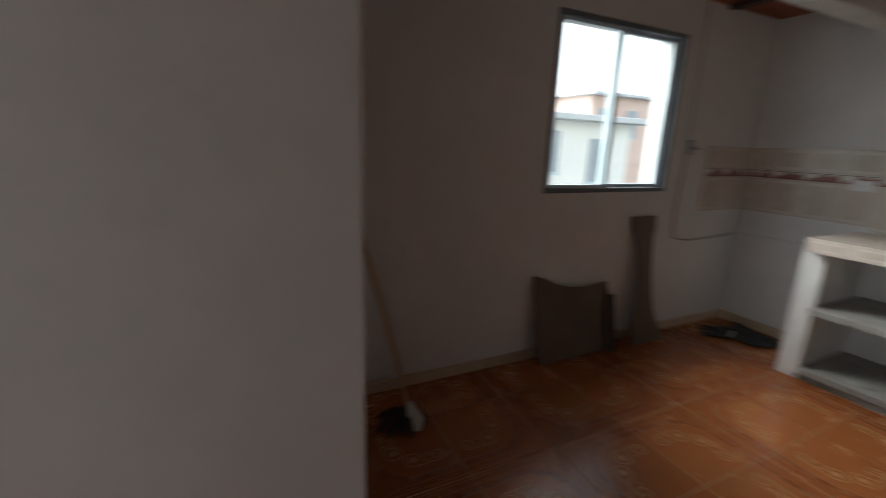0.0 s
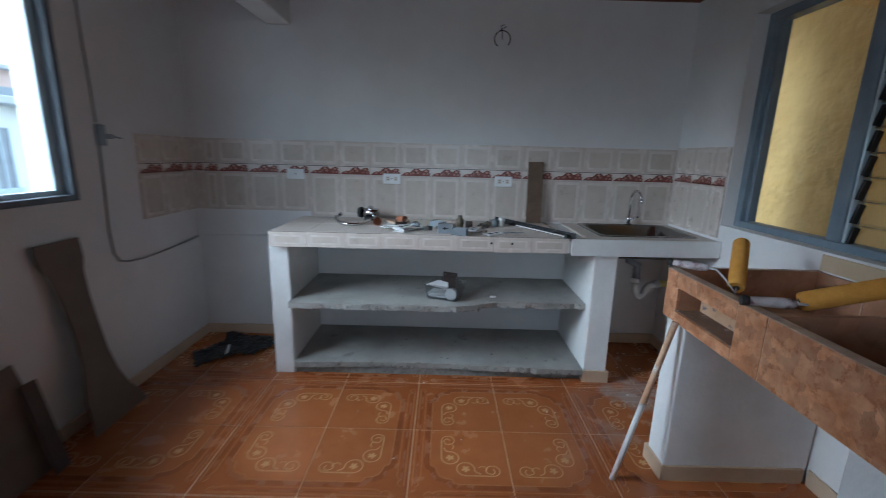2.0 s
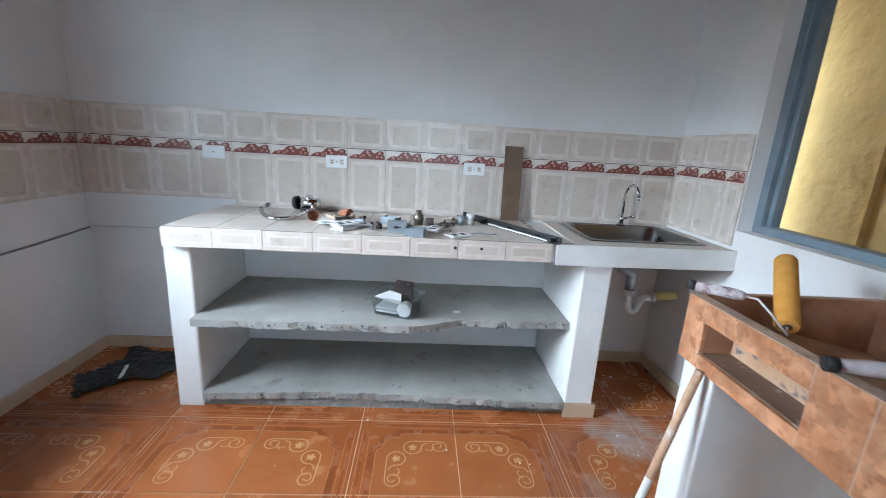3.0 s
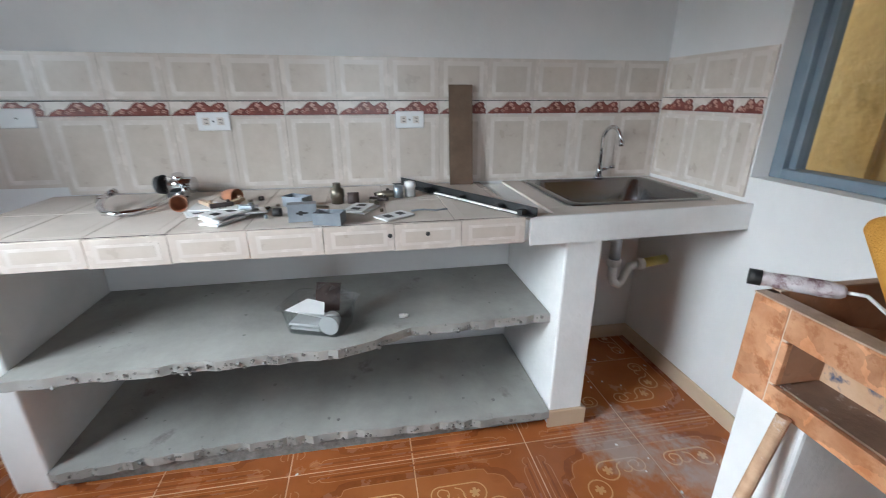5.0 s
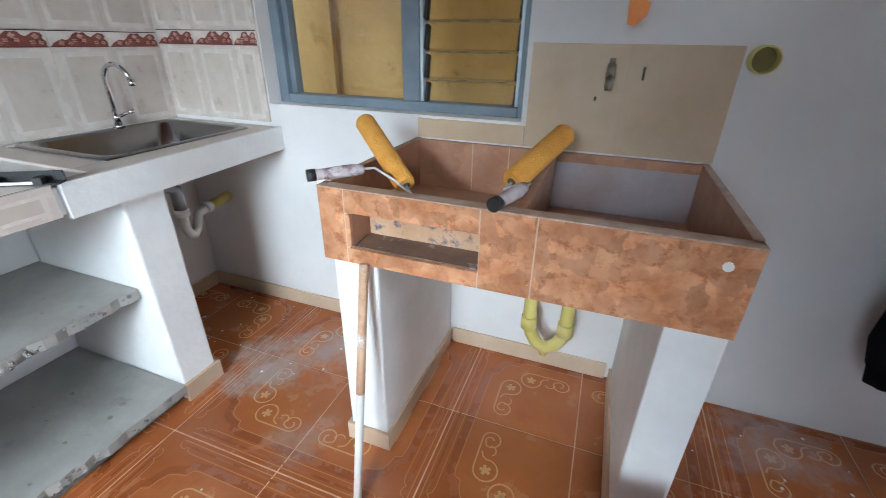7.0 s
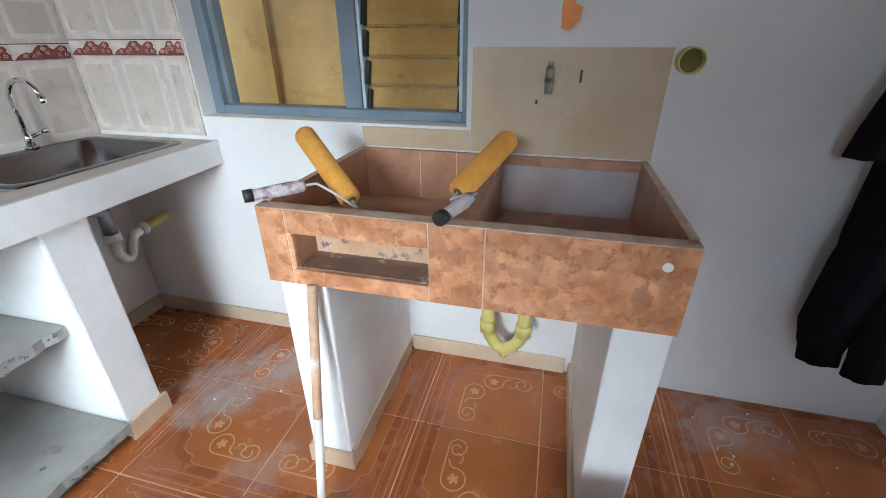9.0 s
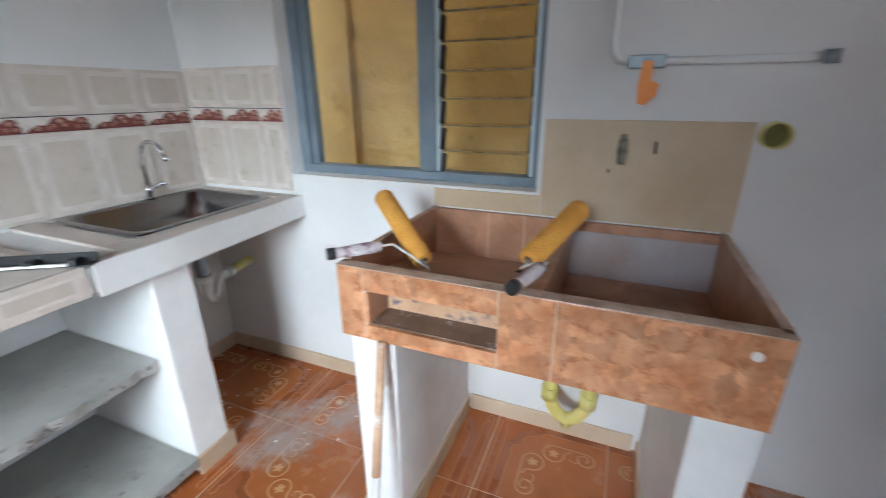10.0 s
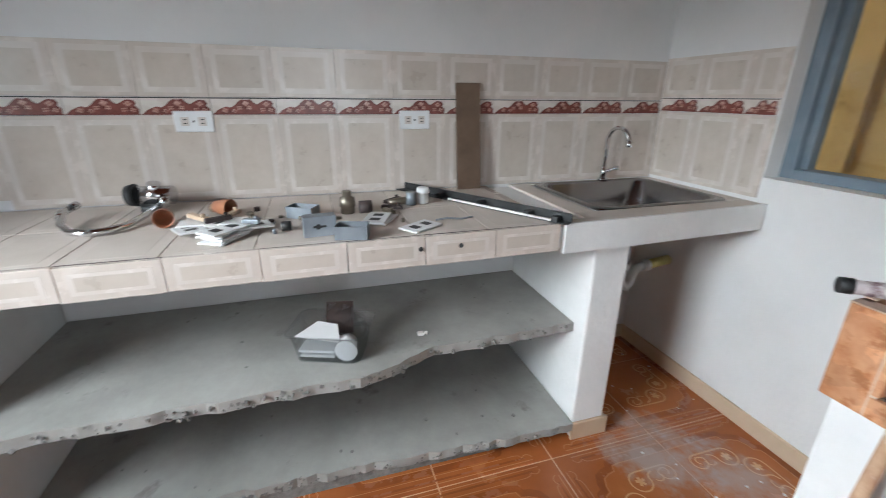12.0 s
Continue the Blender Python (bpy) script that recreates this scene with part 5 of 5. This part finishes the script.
ys = [0.4 + TW * (k + 0.5) for k in range(-8, 8)]
put_tiles(wall_east, [(EAST - 0.0085, y) for y in ys if SOUTH < y - 0.09 and y + 0.09 < NORTH], 0)
put_tiles(wall_south, [(EAST - 0.0095 - TW / 2 - TW * k, SOUTH + 0.0085) for k in range(2)], -90, 0.012)
put_tiles(wall_north, [(EAST - 0.0095 - 0.101 - TW / 2 - TW * k, NORTH - 0.0085) for k in range(2)], 90)
for parent, lo, hi in ((wall_south, (2.76, SOUTH, 0.896), (3.148, SOUTH + 0.008, 0.962)), (wall_south, (2.4755, SOUTH, 0.896), (2.757, SOUTH + 0.008, 1.212)), (wall_south, (2.192, SOUTH, 0.896), (2.475, SOUTH + 0.008, 1.212))):
    Shape().box(lo, hi, bev=0.001).done("wall_tile", [M_SPLASH], parent)
for nm, me, z in (("wall_tile", wall_tile_mesh(0.101, 0.256, "wall_tile"), 0.916), ("border_tile", band_mesh(0.101, 0.056), 1.1725), ("wall_tile", wall_tile_mesh(0.101, 0.160, "wall_tile"), 1.229)):
    o = new(nm, me)
    o.parent, o.matrix_basis = wall_east, pose(EAST - 0.0085, 1.8855, z)
    o = new(nm, me)
    o.parent, o.matrix_basis = wall_north, pose(EAST - 0.0095 - 0.0505, NORTH - 0.0085, z, 0, 0, 90)
for nm, me, z in (("wall_tile", wall_tile_mesh(0.068, 0.256, "wall_tile", False), 0.916), ("border_tile", band_mesh(0.068, 0.056), 1.1725), ("wall_tile", wall_tile_mesh(0.068, 0.160, "wall_tile", False), 1.229)):
    o = new(nm, me)
    o.parent, o.matrix_basis = wall_east, pose(EAST - 0.0085, 1.9712, z)
for nm, me, z in (("wall_tile", wall_tile_mesh(0.12, 0.287, "wall_tile"), 0.885), ("border_tile", band_mesh(0.12, 0.056), 1.1725), ("wall_tile", wall_tile_mesh(0.12, 0.160, "wall_tile"), 1.229)):
    o = new(nm, me)
    o.parent, o.matrix_basis = wall_south, pose(EAST - 0.0095 - 2 * TW - 0.06, SOUTH + 0.0085, z + 0.012, 0, 0, -90)


# ---- floor tiles ----
floor = tagged(Shape().box((1.0, -1.38, -0.06), (EAST + 0.2, NORTH + 0.2, 0.0015)).box((-2.58, -1.13, -0.06), (1.0, 1.18, 0.0015)).done("floor", [M_GROUT]), "terracotta floor tiles with scroll medallions and pale joints", "floor", kind="structure")
P = 0.43


def floor_tile_mesh():
    """A quarter of the medallion: the medallion's centre at the local origin's corner, the rosette at the far corner."""
    q = P
    s = Shape().box((0.0024, 0.0024, -0.010), (q - 0.0024, q - 0.0024, 0.003), bev=0.0012)
    z, w = 0.0034, 0.0052
    fr = [(0.002, 0.80), (0.5, 0.80), (0.56, 0.79), (0.58, 0.74), (0.64, 0.73), (0.70, 0.70), (0.73, 0.64), (0.74, 0.58), (0.79, 0.56), (0.80, 0.5), (0.80, 0.002)]
    panel = [s.bm.verts.new((a * q, b * q, 0.00312)) for a, b in [(0.005, 0.005), (0.80, 0.005)] + fr[::-1][1:-1] + [(0.005, 0.80)]]
    s.bm.faces.new(panel).material_index = 3
    s.ribbon([(a * q, b * q) for a, b in [(0.005, 0.835), (0.52, 0.835), (0.585, 0.82), (0.61, 0.775), (0.67, 0.76), (0.73, 0.73), (0.76, 0.67), (0.775, 0.61), (0.82, 0.585), (0.835, 0.52), (0.835, 0.005)]], 0.026, 0.00322, 2)
    s.ribbon([(a * q, b * q) for a, b in fr], 0.0034, z, 4)
    for flip in (False, True):
        def put(pts, ww=w, zz=z, mat=1):
            pts = [(b, a) if flip else (a, b) for a, b in pts]
            s.ribbon([(a * q, b * q) for a, b in pts], ww, zz + (0.00004 if flip else 0), mat)
        put([(0.17, 0.685), (0.44, 0.685)] + arc(0.44, 0.595, 0.09, 90, -190, 14) + [(0.335, 0.64), (0.29, 0.66)])
        put(arc(0.17, 0.615, 0.07, 90, 380, 12) + arc(0.185, 0.625, 0.035, 20, 250, 7)[1:], w * 0.9)
        put(arc(0.27, 0.60, 0.045, 170, 330, 6), w * 0.8)
        for a0 in (20, 90, 160, 235, 300):
            cx, cy = 0.44 + 0.042 * math.cos(radians(a0)), 0.595 + 0.042 * math.sin(radians(a0))
            put([(0.44, 0.595), (cx, cy)], 0.011)
        put([(0.962, 0.0), (0.962, 0.84)], 0.0035, z, 4)
        put([(0.93, 0.0), (0.93, 0.78)], 0.008, z, 2)
        put([(0.885, 0.0), (0.885, 0.70), (0.895, 0.74), (0.92, 0.76)] + arc(0.945, 0.80, 0.045, 250, 100, 6), 0.0030, z, 4)
    return s.mesh("floor_tile", [M_FLOOR, M_MOTIF, M_FLOOR_DARK, M_FLOOR_PALE, M_LINE], fix=False)


tile_mesh = floor_tile_mesh()
X_MID, Y_MID = 3.285, 0.856
for i in range(-14, 3):
    for j in range(-5, 3):
        xa, ya = X_MID + P * i, Y_MID + P * j
        if xa + P > EAST + 0.3 or ya + P > NORTH + 0.5 or xa < -2.6 or ya + P < -1.25 or (xa + P < 1.1 and ya > 1.0) or (xa + P < 1.1 and ya < -1.2):
            continue
        ix, iy = i % 2, j % 2
        if ix == 0 and iy == 0:
            m = pose(xa, ya, 0)
        elif ix == 1 and iy == 0:
            m = pose(xa + P, ya, 0, 0, 0, 90)
        elif ix == 1 and iy == 1:
            m = pose(xa + P, ya + P, 0, 0, 0, 180)
        else:
            m = pose(xa, ya + P, 0, 0, 0, 270)
        o = new("floor_tile", tile_mesh)
        o.parent, o.matrix_basis = floor, m
